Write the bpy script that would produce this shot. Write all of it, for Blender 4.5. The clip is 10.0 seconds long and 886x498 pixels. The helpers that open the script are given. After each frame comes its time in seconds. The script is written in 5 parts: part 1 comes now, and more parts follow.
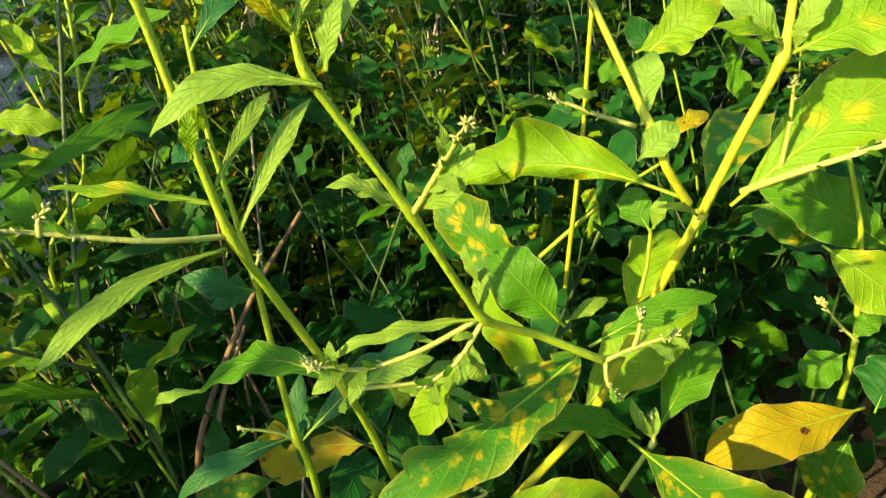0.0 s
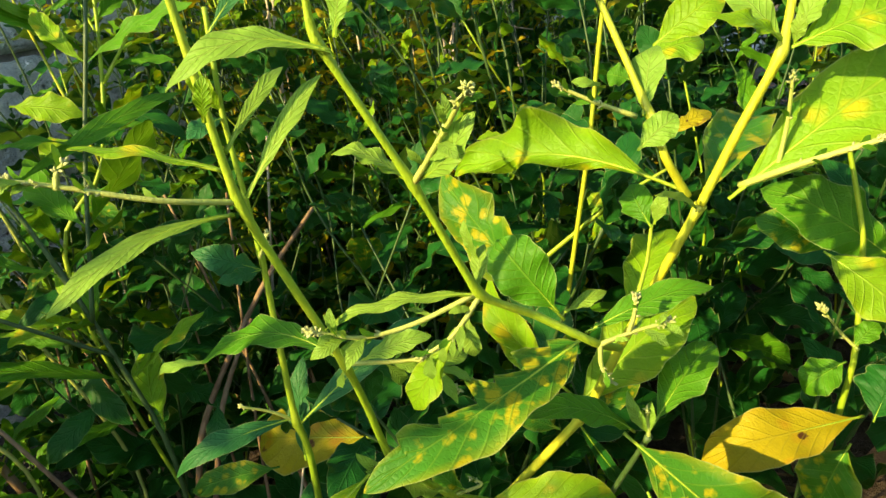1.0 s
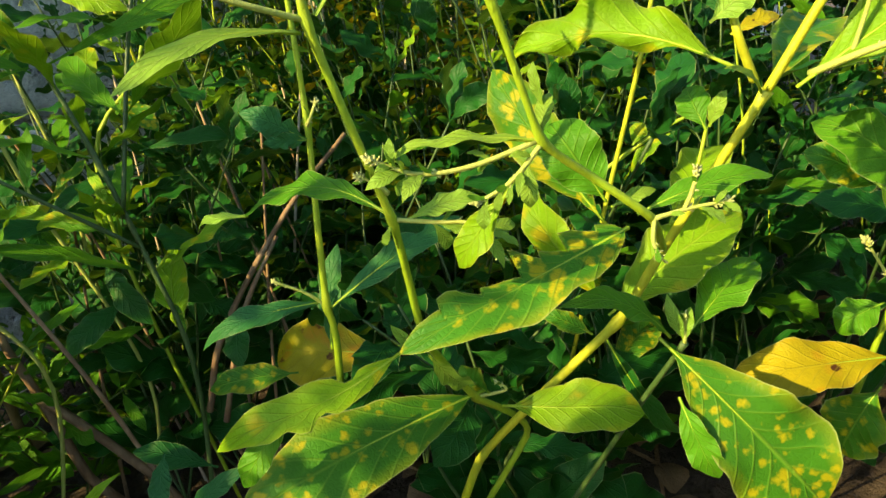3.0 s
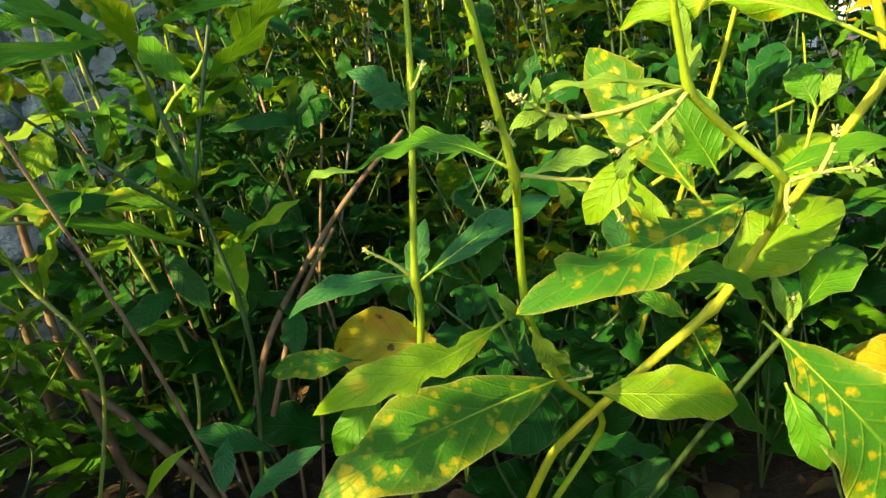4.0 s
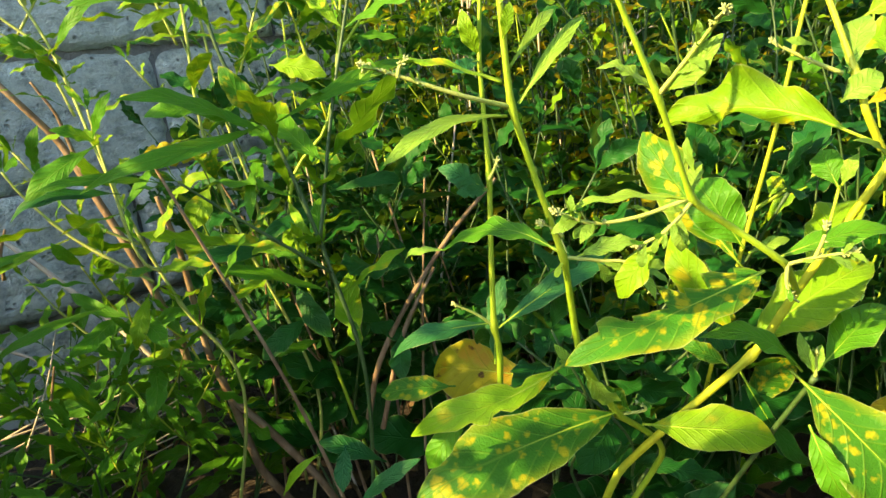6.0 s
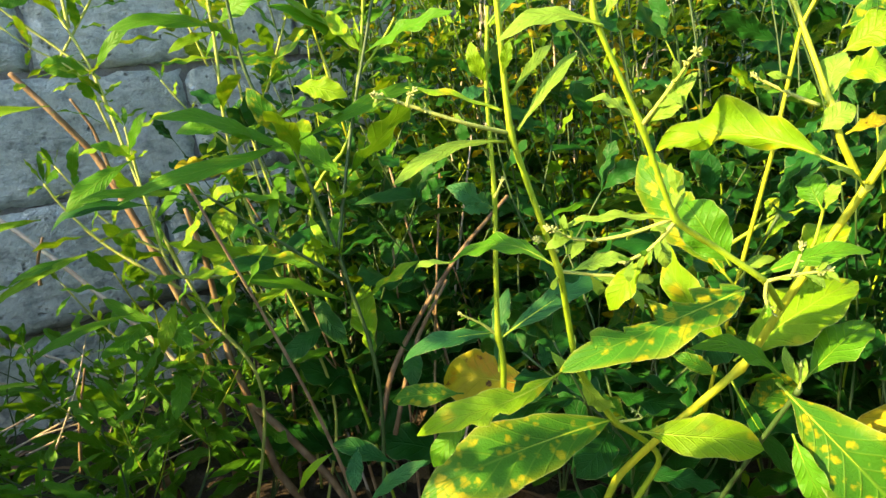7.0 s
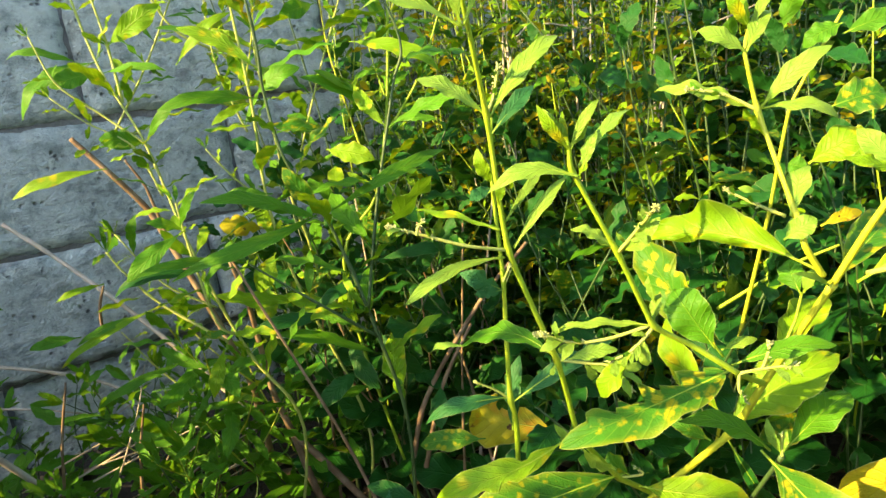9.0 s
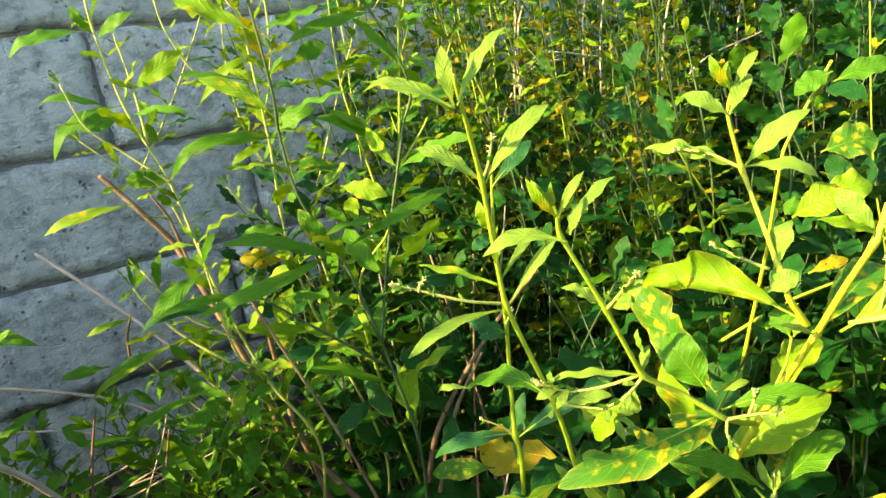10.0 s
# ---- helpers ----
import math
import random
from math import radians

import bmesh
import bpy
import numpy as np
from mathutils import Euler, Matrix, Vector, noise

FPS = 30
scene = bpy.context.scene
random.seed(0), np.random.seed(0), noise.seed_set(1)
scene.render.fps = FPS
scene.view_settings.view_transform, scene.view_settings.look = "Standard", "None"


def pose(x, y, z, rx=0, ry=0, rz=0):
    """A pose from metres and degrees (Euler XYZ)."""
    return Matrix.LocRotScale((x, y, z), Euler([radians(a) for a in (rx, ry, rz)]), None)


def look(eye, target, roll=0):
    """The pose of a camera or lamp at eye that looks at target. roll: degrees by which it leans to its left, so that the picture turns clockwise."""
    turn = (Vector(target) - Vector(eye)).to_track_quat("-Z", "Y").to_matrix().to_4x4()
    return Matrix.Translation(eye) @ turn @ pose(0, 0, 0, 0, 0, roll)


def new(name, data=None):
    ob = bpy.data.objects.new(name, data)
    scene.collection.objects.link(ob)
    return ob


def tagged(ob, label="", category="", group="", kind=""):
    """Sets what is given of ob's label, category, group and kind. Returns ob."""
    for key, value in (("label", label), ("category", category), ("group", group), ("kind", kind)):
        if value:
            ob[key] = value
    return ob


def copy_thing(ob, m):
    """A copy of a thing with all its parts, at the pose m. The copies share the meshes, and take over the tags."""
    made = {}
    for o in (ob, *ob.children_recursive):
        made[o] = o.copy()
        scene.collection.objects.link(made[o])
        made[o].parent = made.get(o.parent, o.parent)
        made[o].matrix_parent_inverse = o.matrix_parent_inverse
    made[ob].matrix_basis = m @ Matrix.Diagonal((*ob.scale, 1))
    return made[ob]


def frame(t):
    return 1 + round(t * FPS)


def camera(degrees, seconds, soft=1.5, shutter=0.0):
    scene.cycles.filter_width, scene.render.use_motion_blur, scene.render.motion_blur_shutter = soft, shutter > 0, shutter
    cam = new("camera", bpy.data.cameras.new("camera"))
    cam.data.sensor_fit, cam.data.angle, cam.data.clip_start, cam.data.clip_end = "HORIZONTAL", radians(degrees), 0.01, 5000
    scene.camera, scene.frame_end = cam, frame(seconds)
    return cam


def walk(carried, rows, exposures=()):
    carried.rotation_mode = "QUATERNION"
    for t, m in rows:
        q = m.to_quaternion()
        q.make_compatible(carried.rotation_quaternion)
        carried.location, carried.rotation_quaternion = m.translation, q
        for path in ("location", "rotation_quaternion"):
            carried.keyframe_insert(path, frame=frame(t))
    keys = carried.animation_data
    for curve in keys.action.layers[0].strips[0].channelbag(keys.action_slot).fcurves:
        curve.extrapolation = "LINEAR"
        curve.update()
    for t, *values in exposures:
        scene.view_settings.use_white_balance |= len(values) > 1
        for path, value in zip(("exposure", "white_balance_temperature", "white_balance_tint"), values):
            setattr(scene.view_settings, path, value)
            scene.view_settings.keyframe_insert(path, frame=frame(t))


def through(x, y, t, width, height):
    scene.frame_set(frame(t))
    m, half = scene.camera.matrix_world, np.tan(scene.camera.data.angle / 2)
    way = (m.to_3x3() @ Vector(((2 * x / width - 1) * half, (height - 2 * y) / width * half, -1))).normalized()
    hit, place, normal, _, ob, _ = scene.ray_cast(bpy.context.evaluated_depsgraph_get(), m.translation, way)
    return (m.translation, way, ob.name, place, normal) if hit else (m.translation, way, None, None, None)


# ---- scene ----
cam = camera(66.6, 10.0)
PATH = [
    (0, (-0.597, -0.32, 0.73), (0.84, 0.902, 0.066), -12.8),
    (0.5, (-0.596, -0.329, 0.731), (0.848, 0.907, 0.11), -12.9),
    (1, (-0.604, -0.327, 0.719), (0.833, 0.924, 0.11), -10.9),
    (1.5, (-0.608, -0.33, 0.714), (0.824, 0.938, 0.13), -10.3),
    (2, (-0.613, -0.332, 0.709), (0.807, 0.943, 0.109), -9.2),
    (2.5, (-0.615, -0.326, 0.698), (0.81, 0.926, 0.065), -7.7),
    (2.7, (-0.617, -0.324, 0.69), (0.792, 0.939, 0.041), -7.3),
    (3.8, (-0.65, -0.288, 0.656), (0.773, 0.99, 0.072), -4.8),
    (4, (-0.652, -0.286, 0.655), (0.765, 1.013, 0.103), -4.7),
    (4.5, (-0.66, -0.294, 0.665), (0.687, 1.094, 0.155), -5.2),
    (5, (-0.667, -0.307, 0.677), (0.625, 1.139, 0.187), -6.1),
    (5.5, (-0.675, -0.326, 0.687), (0.557, 1.173, 0.201), -6.6),
    (6.8, (-0.692, -0.364, 0.706), (0.469, 1.189, 0.214), -7.1),
    (7, (-0.693, -0.368, 0.702), (0.465, 1.2, 0.254), -6.6),
    (7.5, (-0.693, -0.382, 0.714), (0.454, 1.21, 0.329), -7.3),
    (8, (-0.693, -0.389, 0.729), (0.422, 1.215, 0.302), -7.9),
    (8.5, (-0.692, -0.395, 0.736), (0.41, 1.218, 0.306), -7.6),
    (9, (-0.694, -0.407, 0.763), (0.366, 1.226, 0.307), -8.6),
    (9.5, (-0.693, -0.421, 0.782), (0.326, 1.241, 0.335), -9.5),
    (10, (-0.691, -0.429, 0.79), (0.323, 1.243, 0.365), -9.5),
]
walk(cam, [(t, look(eye, target, roll)) for t, eye, target, roll in PATH], [(0.0, 1.48, 6800, 9), (2.8, 1.44, 6800, 8), (4.0, 1.70, 6800, 9), (5.0, 1.87, 6800, 9), (7.0, 2.06, 6900, 12), (10.0, 2.08, 7000, 14)])


# ---- light ----
SUN_AZIMUTH, SUN_HEIGHT = -79.0, 29.0   # degrees: the bearing of the sun from +y towards +x, and its height
world = bpy.data.worlds.new("sky")
scene.world = world
world.use_nodes = True
wn = world.node_tree.nodes
sky = wn.new("ShaderNodeTexSky")
sky.sky_type = "NISHITA"
sky.sun_disc = False
sky.sun_elevation, sky.sun_rotation = radians(SUN_HEIGHT), radians(SUN_AZIMUTH)
world.node_tree.links.new(sky.outputs[0], wn["Background"].inputs[0])
wn["Background"].inputs[1].default_value = 0.132
sun_data = bpy.data.lights.new("sun", "SUN")
sun_data.energy, sun_data.angle, sun_data.color = 4.2, radians(0.6), (1.0, 0.745, 0.34)
sun = new("sun", sun_data)
s_az, s_el = radians(SUN_AZIMUTH), radians(SUN_HEIGHT)
sun.matrix_world = look((math.sin(s_az) * math.cos(s_el) * 5, math.cos(s_az) * math.cos(s_el) * 5, math.sin(s_el) * 5), (0, 0, 0))

WALL_Y, GROUND = 0.85, 0.25


# ---- materials ----
class Nodes:
    """Short names for building a node material."""

    def __init__(self, name):
        self.mat = bpy.data.materials.new(name)
        self.mat.use_nodes = True
        self.tree = self.mat.node_tree
        self.bsdf = self.tree.nodes["Principled BSDF"]
        self.out = self.tree.nodes["Material Output"]

    def link(self, a, b):
        self.tree.links.new(a, b)

    def put(self, kind, *wires, **settings):
        n = self.tree.nodes.new(kind)
        for key, value in settings.items():
            if key == "operation":
                n.operation = value
            elif key == "blend_type":
                n.blend_type = value
            elif key == "data_type":
                n.data_type = value
            elif key == "feature":
                n.feature = value
        for i, w in wires:
            if isinstance(w, bpy.types.NodeSocket):
                self.link(w, n.inputs[i])
            else:
                n.inputs[i].default_value = w
        return n

    def math(self, op, a, b=0.0, c=None):
        wires = [(0, a), (1, b)] + ([(2, c)] if c is not None else [])
        return self.put("ShaderNodeMath", *wires, operation=op).outputs[0]

    def ramp(self, value, low, high):
        n = self.put("ShaderNodeMapRange", (0, value), (1, low), (2, high), (3, 0.0), (4, 1.0))
        return n.outputs[0]

    def mix(self, f, a, b, how="MIX"):
        n = self.put("ShaderNodeMix", data_type="RGBA", blend_type=how)
        for i, w in ((0, f), (6, a), (7, b)):
            if isinstance(w, bpy.types.NodeSocket):
                self.link(w, n.inputs[i])
            elif i:
                n.inputs[i].default_value = (*w, 1)
            else:
                n.inputs[i].default_value = w
        return n.outputs[2]

    def noise(self, vector, scale, detail=3.0, rough=0.55):
        n = self.put("ShaderNodeTexNoise", (0, vector), ("Scale", scale), ("Detail", detail), ("Roughness", rough))
        return n.outputs[0]

    def bump(self, height, strength, distance):
        return self.put("ShaderNodeBump", ("Strength", strength), ("Distance", distance), ("Height", height)).outputs[0]

    def coord(self, which="Object"):
        return self.tree.nodes.new("ShaderNodeTexCoord").outputs[which]

    def random(self):
        return self.tree.nodes.new("ShaderNodeObjectInfo").outputs["Random"]


def leaf_material(name, green, pale, yellow, spots, size=70.0, brown=0.0, through=0.36):
    """A leaf: veins from its UV (u along the midrib, v across), mottled with yellow, lit through."""
    n = Nodes(name)
    uv = n.put("ShaderNodeSeparateXYZ", (0, n.coord("UV")))
    u, v = uv.outputs[0], n.math("ABSOLUTE", n.math("MULTIPLY_ADD", uv.outputs[1], 2.0, -1.0))
    rnd = n.random()
    obj = n.put("ShaderNodeVectorMath", (0, n.coord("Object")), (1, (0, 0, 0)), operation="ADD")
    shift = n.put("ShaderNodeCombineXYZ", (0, n.math("MULTIPLY", rnd, 37.0)), (1, n.math("MULTIPLY", rnd, 11.0)), (2, 0.0))
    n.link(shift.outputs[0], obj.inputs[1])
    at = obj.outputs[0]
    lines = n.math("FRACT", n.math("MULTIPLY", n.math("SUBTRACT", u, n.math("MULTIPLY", n.math("POWER", v, 0.8), 0.22)), 9.0))
    side = n.math("SUBTRACT", 1.0, n.ramp(n.math("ABSOLUTE", n.math("SUBTRACT", lines, 0.5)), 0.0, 0.10))
    mid = n.math("SUBTRACT", 1.0, n.ramp(v, 0.012, 0.05))
    net = n.put("ShaderNodeTexVoronoi", (0, at), ("Scale", 420.0), feature="DISTANCE_TO_EDGE").outputs[0]
    vein = n.math("MAXIMUM", mid, n.math("MULTIPLY", side, 0.7))
    quilt = n.math("SUBTRACT", 1.0, n.math("POWER", n.math("SUBTRACT", 1.0, n.math("MULTIPLY", n.math("ABSOLUTE", n.math("SUBTRACT", lines, 0.5)), 2.0)), 2.0))
    fine = n.noise(at, 260.0, 4.0)
    broad = n.noise(at, 28.0, 2.0)
    col = n.mix(n.ramp(broad, 0.35, 0.7), green, tuple(c * 1.35 for c in green))
    col = n.mix(n.math("MULTIPLY", rnd, 0.5), col, (green[0] * 1.4, green[1] * 1.1, green[2] * 0.8))
    col = n.mix(n.math("MULTIPLY", n.ramp(fine, 0.42, 0.75), 0.35), col, tuple(c * 0.72 for c in green))
    if spots > 0:
        blot = n.noise(at, size * 0.30, 1.0, 0.5)
        flecks = n.noise(at, size * 1.25, 2.5, 0.6)
        cells = n.put("ShaderNodeTexVoronoi", (0, n.put("ShaderNodeVectorMath", (0, at), (1, n.put("ShaderNodeVectorMath", (0, n.put("ShaderNodeTexNoise", (0, at), ("Scale", size * 2.2)).outputs[1]), (1, (0.004, 0.004, 0.004)), operation="MULTIPLY").outputs[0]), operation="ADD").outputs[0]), ("Scale", size * 0.85), ("Randomness", 1.0)).outputs[0]
        dense = n.math("SUBTRACT", n.math("ADD", n.math("MULTIPLY", n.ramp(blot, 0.30, 0.70), 0.42 * spots), n.math("MULTIPLY_ADD", flecks, 0.55, 0.20 * spots - 0.22)), cells)
        dots = n.math("MULTIPLY", n.ramp(dense, -0.10, 0.12), n.math("SUBTRACT", 1.0, n.math("MULTIPLY", vein, 0.8)))
        col = n.mix(n.math("MULTIPLY", dots, 0.8), col, yellow)
        edge = n.math("MULTIPLY", n.ramp(n.math("ADD", v, n.math("MULTIPLY", broad, 0.6)), 0.98, 1.38), 0.55 * spots)
        col = n.mix(edge, col, yellow)
    if brown > 0:
        spot = n.noise(at, 55.0, 3.0, 0.6)
        col = n.mix(n.math("MULTIPLY", n.ramp(spot, 0.64, 0.69), brown), col, (0.10, 0.035, 0.01))
        du, dv = n.math("SUBTRACT", u, 0.46), n.math("MULTIPLY", n.math("SUBTRACT", uv.outputs[1], 0.60), 0.4)
        away = n.math("SQRT", n.math("ADD", n.math("MULTIPLY", du, du), n.math("MULTIPLY", dv, dv)))
        col = n.mix(n.math("SUBTRACT", 1.0, n.ramp(n.math("ADD", away, n.math("MULTIPLY", n.noise(at, 420.0, 2.0), 0.05)), 0.048, 0.058)), col, (0.07, 0.025, 0.008))
    col = n.mix(n.math("MULTIPLY", vein, 0.46), col, pale)
    col = n.mix(n.math("MULTIPLY", n.ramp(v, 0.955, 0.99), 0.55), col, (0.36, 0.42, 0.16))
    n.link(col, n.bsdf.inputs["Base Color"])
    n.bsdf.inputs["Roughness"].default_value = 0.5
    n.bsdf.inputs["Specular IOR Level"].default_value = 0.22
    height = n.math("ADD", n.math("MULTIPLY_ADD", quilt, 0.22, n.math("MULTIPLY", vein, -0.8)), n.math("ADD", n.math("MULTIPLY", n.ramp(net, 0.0, 0.25), 0.25), n.math("MULTIPLY", fine, 0.35)))
    normal = n.bump(height, 0.6, 0.0007)
    n.link(normal, n.bsdf.inputs["Normal"])
    lit = n.put("ShaderNodeBsdfTranslucent", (0, n.mix(0.45, col, (col_boost(green, yellow)))), (1, normal))
    shader = n.put("ShaderNodeMixShader", (0, through), (1, n.bsdf.outputs[0]), (2, lit.outputs[0]))
    n.link(shader.outputs[0], n.out.inputs[0])
    return n.mat


def col_boost(green, yellow):
    return tuple(0.7 * g + 0.3 * y for g, y in zip(green, yellow))


def stem_material(name, colour, other, rough=0.5, grain=90.0, wood=False):
    n = Nodes(name)
    at = n.coord("Object")
    stretched = n.put("ShaderNodeMapping", (0, at), (3, (6.0, 6.0, 1.0 if wood else 2.0))).outputs[0]
    streak = n.noise(stretched, grain, 4.0)
    patch = n.noise(at, 35.0, 3.0)
    col = n.mix(n.ramp(patch, 0.4, 0.65), colour, other)
    col = n.mix(n.math("MULTIPLY", n.ramp(streak, 0.35, 0.7), 0.5), col, tuple(c * 0.6 for c in colour))
    n.link(col, n.bsdf.inputs["Base Color"])
    n.bsdf.inputs["Roughness"].default_value = rough
    hair = n.noise(at, 1500.0, 2.0)
    n.link(n.bump(n.math("ADD", streak, n.math("MULTIPLY", hair, 0.5)), 0.6, 0.0008), n.bsdf.inputs["Normal"])
    return n.mat


GREEN, PALE, YELLOW = (0.060, 0.222, 0.008), (0.20, 0.37, 0.03), (0.45, 0.41, 0.010)
leaf_plain = leaf_material("leaf_green", GREEN, PALE, YELLOW, 0.0)
leaf_mottled = leaf_material("leaf_mottled", (0.040, 0.18, 0.012), PALE, YELLOW, 0.66, 165.0)
leaf_yellowing = leaf_material("leaf_yellowing", (0.142, 0.325, 0.008), (0.31, 0.45, 0.04), (0.50, 0.44, 0.010), 0.42, 75.0)
leaf_orange = leaf_material("leaf_orange", (0.33, 0.32, 0.008), (0.34, 0.33, 0.02), (0.42, 0.23, 0.008), 0.55, 60.0, brown=0.9)
leaf_young = leaf_material("leaf_young_pale", (0.18, 0.36, 0.04), (0.36, 0.47, 0.12), YELLOW, 0.0, through=0.4)
# Green leaf with the blue cast of skylight in shade mixed into its colour.
leaf_skylit = leaf_material("leaf_green_skylit", (0.022, 0.135, 0.034), (0.06, 0.20, 0.07), YELLOW, 0.0, through=0.3)
# Darker copy of the green leaf: the thicket's shade put into the colour.
leaf_shaded = leaf_material("leaf_green_shaded", (0.010, 0.095, 0.012), (0.03, 0.14, 0.025), YELLOW, 0.0, through=0.3)
LEAVES = {"g": leaf_plain, "m": leaf_mottled, "y": leaf_yellowing, "o": leaf_orange, "d": leaf_shaded, "b": leaf_skylit, "p": leaf_young}
stem_green = stem_material("stem_green", (0.26, 0.42, 0.015), (0.34, 0.46, 0.02))
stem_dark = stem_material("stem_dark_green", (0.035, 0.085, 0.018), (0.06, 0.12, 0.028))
stem_yellow = stem_material("stem_yellow_green", (0.48, 0.52, 0.02), (0.38, 0.48, 0.03))
stem_wood = stem_material("stem_brown_woody", (0.19, 0.115, 0.055), (0.33, 0.24, 0.14), 0.75, 60.0, True)
stem_dry = stem_material("stem_dry_straw", (0.58, 0.51, 0.40), (0.42, 0.34, 0.24), 0.8, 70.0, True)
# Pale from hairs, and from sunlight on the stems painted into the colour.
stem_pale = stem_material("stem_pale_hairy_sunlit", (0.42, 0.48, 0.11), (0.34, 0.44, 0.08), 0.6)
STEMS = {"g": stem_green, "d": stem_dark, "y": stem_yellow, "w": stem_wood, "s": stem_dry, "p": stem_pale}
bud_pale = stem_material("bud_pale", (0.46, 0.50, 0.20), (0.34, 0.42, 0.12), 0.7, 300.0)


def block_material():
    n = Nodes("concrete_block")
    at, rnd = n.coord("Object"), n.random()
    moved = n.put("ShaderNodeVectorMath", (0, at), (1, (0, 0, 0)), operation="ADD")
    n.link(n.put("ShaderNodeCombineXYZ", (0, n.math("MULTIPLY", rnd, 9.0)), (1, 0.0), (2, n.math("MULTIPLY", rnd, 5.0))).outputs[0], moved.inputs[1])
    p = moved.outputs[0]
    grit, mid, big = n.noise(p, 240.0, 5.0, 0.65), n.noise(p, 40.0, 4.0, 0.6), n.noise(p, 7.0, 3.0)
    bent = n.put("ShaderNodeVectorMath", (0, p), (1, n.put("ShaderNodeVectorMath", (0, n.put("ShaderNodeTexNoise", (0, p), ("Scale", 60.0)).outputs[1]), (1, (0.012, 0.012, 0.012)), operation="MULTIPLY").outputs[0]), operation="ADD").outputs[0]
    pits = n.put("ShaderNodeTexVoronoi", (0, bent), ("Scale", 85.0), ("Randomness", 1.0)).outputs[0]
    hole = n.math("MULTIPLY", n.math("SUBTRACT", 1.0, n.ramp(pits, 0.12, 0.34)), n.ramp(n.noise(p, 30.0, 3.0), 0.52, 0.66))
    col = n.mix(n.ramp(big, 0.3, 0.7), (0.42, 0.475, 0.44), (0.59, 0.66, 0.61))
    col = n.mix(n.math("MULTIPLY", n.ramp(grit, 0.45, 0.62), 0.6), col, (0.62, 0.68, 0.625))
    col = n.mix(n.math("MULTIPLY", n.ramp(mid, 0.47, 0.64), 0.72), col, (0.20, 0.24, 0.225))
    scrape = n.noise(n.put("ShaderNodeMapping", (0, p), (3, (1.0, 1.0, 2.6))).outputs[0], 16.0, 6.0, 0.7)
    col = n.mix(n.math("MULTIPLY", n.ramp(scrape, 0.52, 0.60), 0.5), col, (0.66, 0.71, 0.65))
    col = n.mix(n.math("MULTIPLY", n.math("SUBTRACT", 1.0, n.ramp(scrape, 0.34, 0.43)), 0.6), col, (0.20, 0.20, 0.195))
    col = n.mix(n.math("MULTIPLY", hole, 0.85), col, (0.05, 0.05, 0.048))
    n.link(col, n.bsdf.inputs["Base Color"])
    n.bsdf.inputs["Roughness"].default_value = 0.92
    h = n.math("SUBTRACT", n.math("ADD", n.math("MULTIPLY", grit, 0.5), n.math("ADD", n.math("MULTIPLY", mid, 0.9), n.math("MULTIPLY", scrape, 1.2))), hole)
    n.link(n.bump(h, 1.0, 0.013), n.bsdf.inputs["Normal"])
    return n.mat


def plain_material(name, a, b, scale, rough, depth):
    n = Nodes(name)
    at = n.coord("Object")
    broad, fine = n.noise(at, scale, 4.0), n.noise(at, scale * 9, 5.0, 0.65)
    col = n.mix(n.ramp(broad, 0.35, 0.65), a, b)
    col = n.mix(n.math("MULTIPLY", n.ramp(fine, 0.4, 0.7), 0.5), col, tuple(c * 0.55 for c in a))
    n.link(col, n.bsdf.inputs["Base Color"])
    n.bsdf.inputs["Roughness"].default_value = rough
    n.link(n.bump(n.math("ADD", broad, fine), 0.8, depth), n.bsdf.inputs["Normal"])
    return n.mat


mat_block = block_material()
mat_mortar = plain_material("mortar", (0.17, 0.17, 0.165), (0.25, 0.245, 0.235), 30.0, 0.95, 0.006)
mat_soil = plain_material("soil", (0.045, 0.032, 0.022), (0.085, 0.062, 0.04), 12.0, 0.95, 0.02)
mat_litter = plain_material("dry_leaf", (0.26, 0.17, 0.08), (0.14, 0.085, 0.04), 40.0, 0.85, 0.002)


# ---- shapes ----
def mesh_of(name, verts, faces, material, uvs=None, smooth=True):
    me = bpy.data.meshes.new(name)
    me.from_pydata([tuple(v) for v in verts], [], faces)
    me.materials.append(material)
    if uvs is not None:
        layer = me.uv_layers.new(name="UVMap")
        index = np.empty(len(me.loops), dtype=np.int32)
        me.loops.foreach_get("vertex_index", index)
        layer.data.foreach_set("uv", np.asarray(uvs, dtype=np.float32)[index].ravel())
    if smooth:
        me.polygons.foreach_set("use_smooth", [True] * len(me.polygons))
    me.update()
    return me


def under(ob, parent, at=(0, 0, 0)):
    ob.parent = parent
    ob.location = at
    return ob


def curve_points(points, steps, slack=0.5):
    """A line through the points: smooth, or with little slack almost straight from point to point."""
    pts = [Vector(p) for p in points]
    if len(pts) == 2:
        return [pts[0].lerp(pts[1], i / steps) for i in range(steps + 1)]
    pts = [pts[0] * 2 - pts[1]] + pts + [pts[-1] * 2 - pts[-2]]
    out = []
    for a, b, c, d in zip(pts, pts[1:], pts[2:], pts[3:]):
        u, v = (c - a) * slack, (d - b) * slack
        for i in range(steps):
            t = i / steps
            out.append(b + u * t + (3 * (c - b) - 2 * u - v) * t * t + (2 * (b - c) + u + v) * t ** 3)
    return out + [pts[-2]]


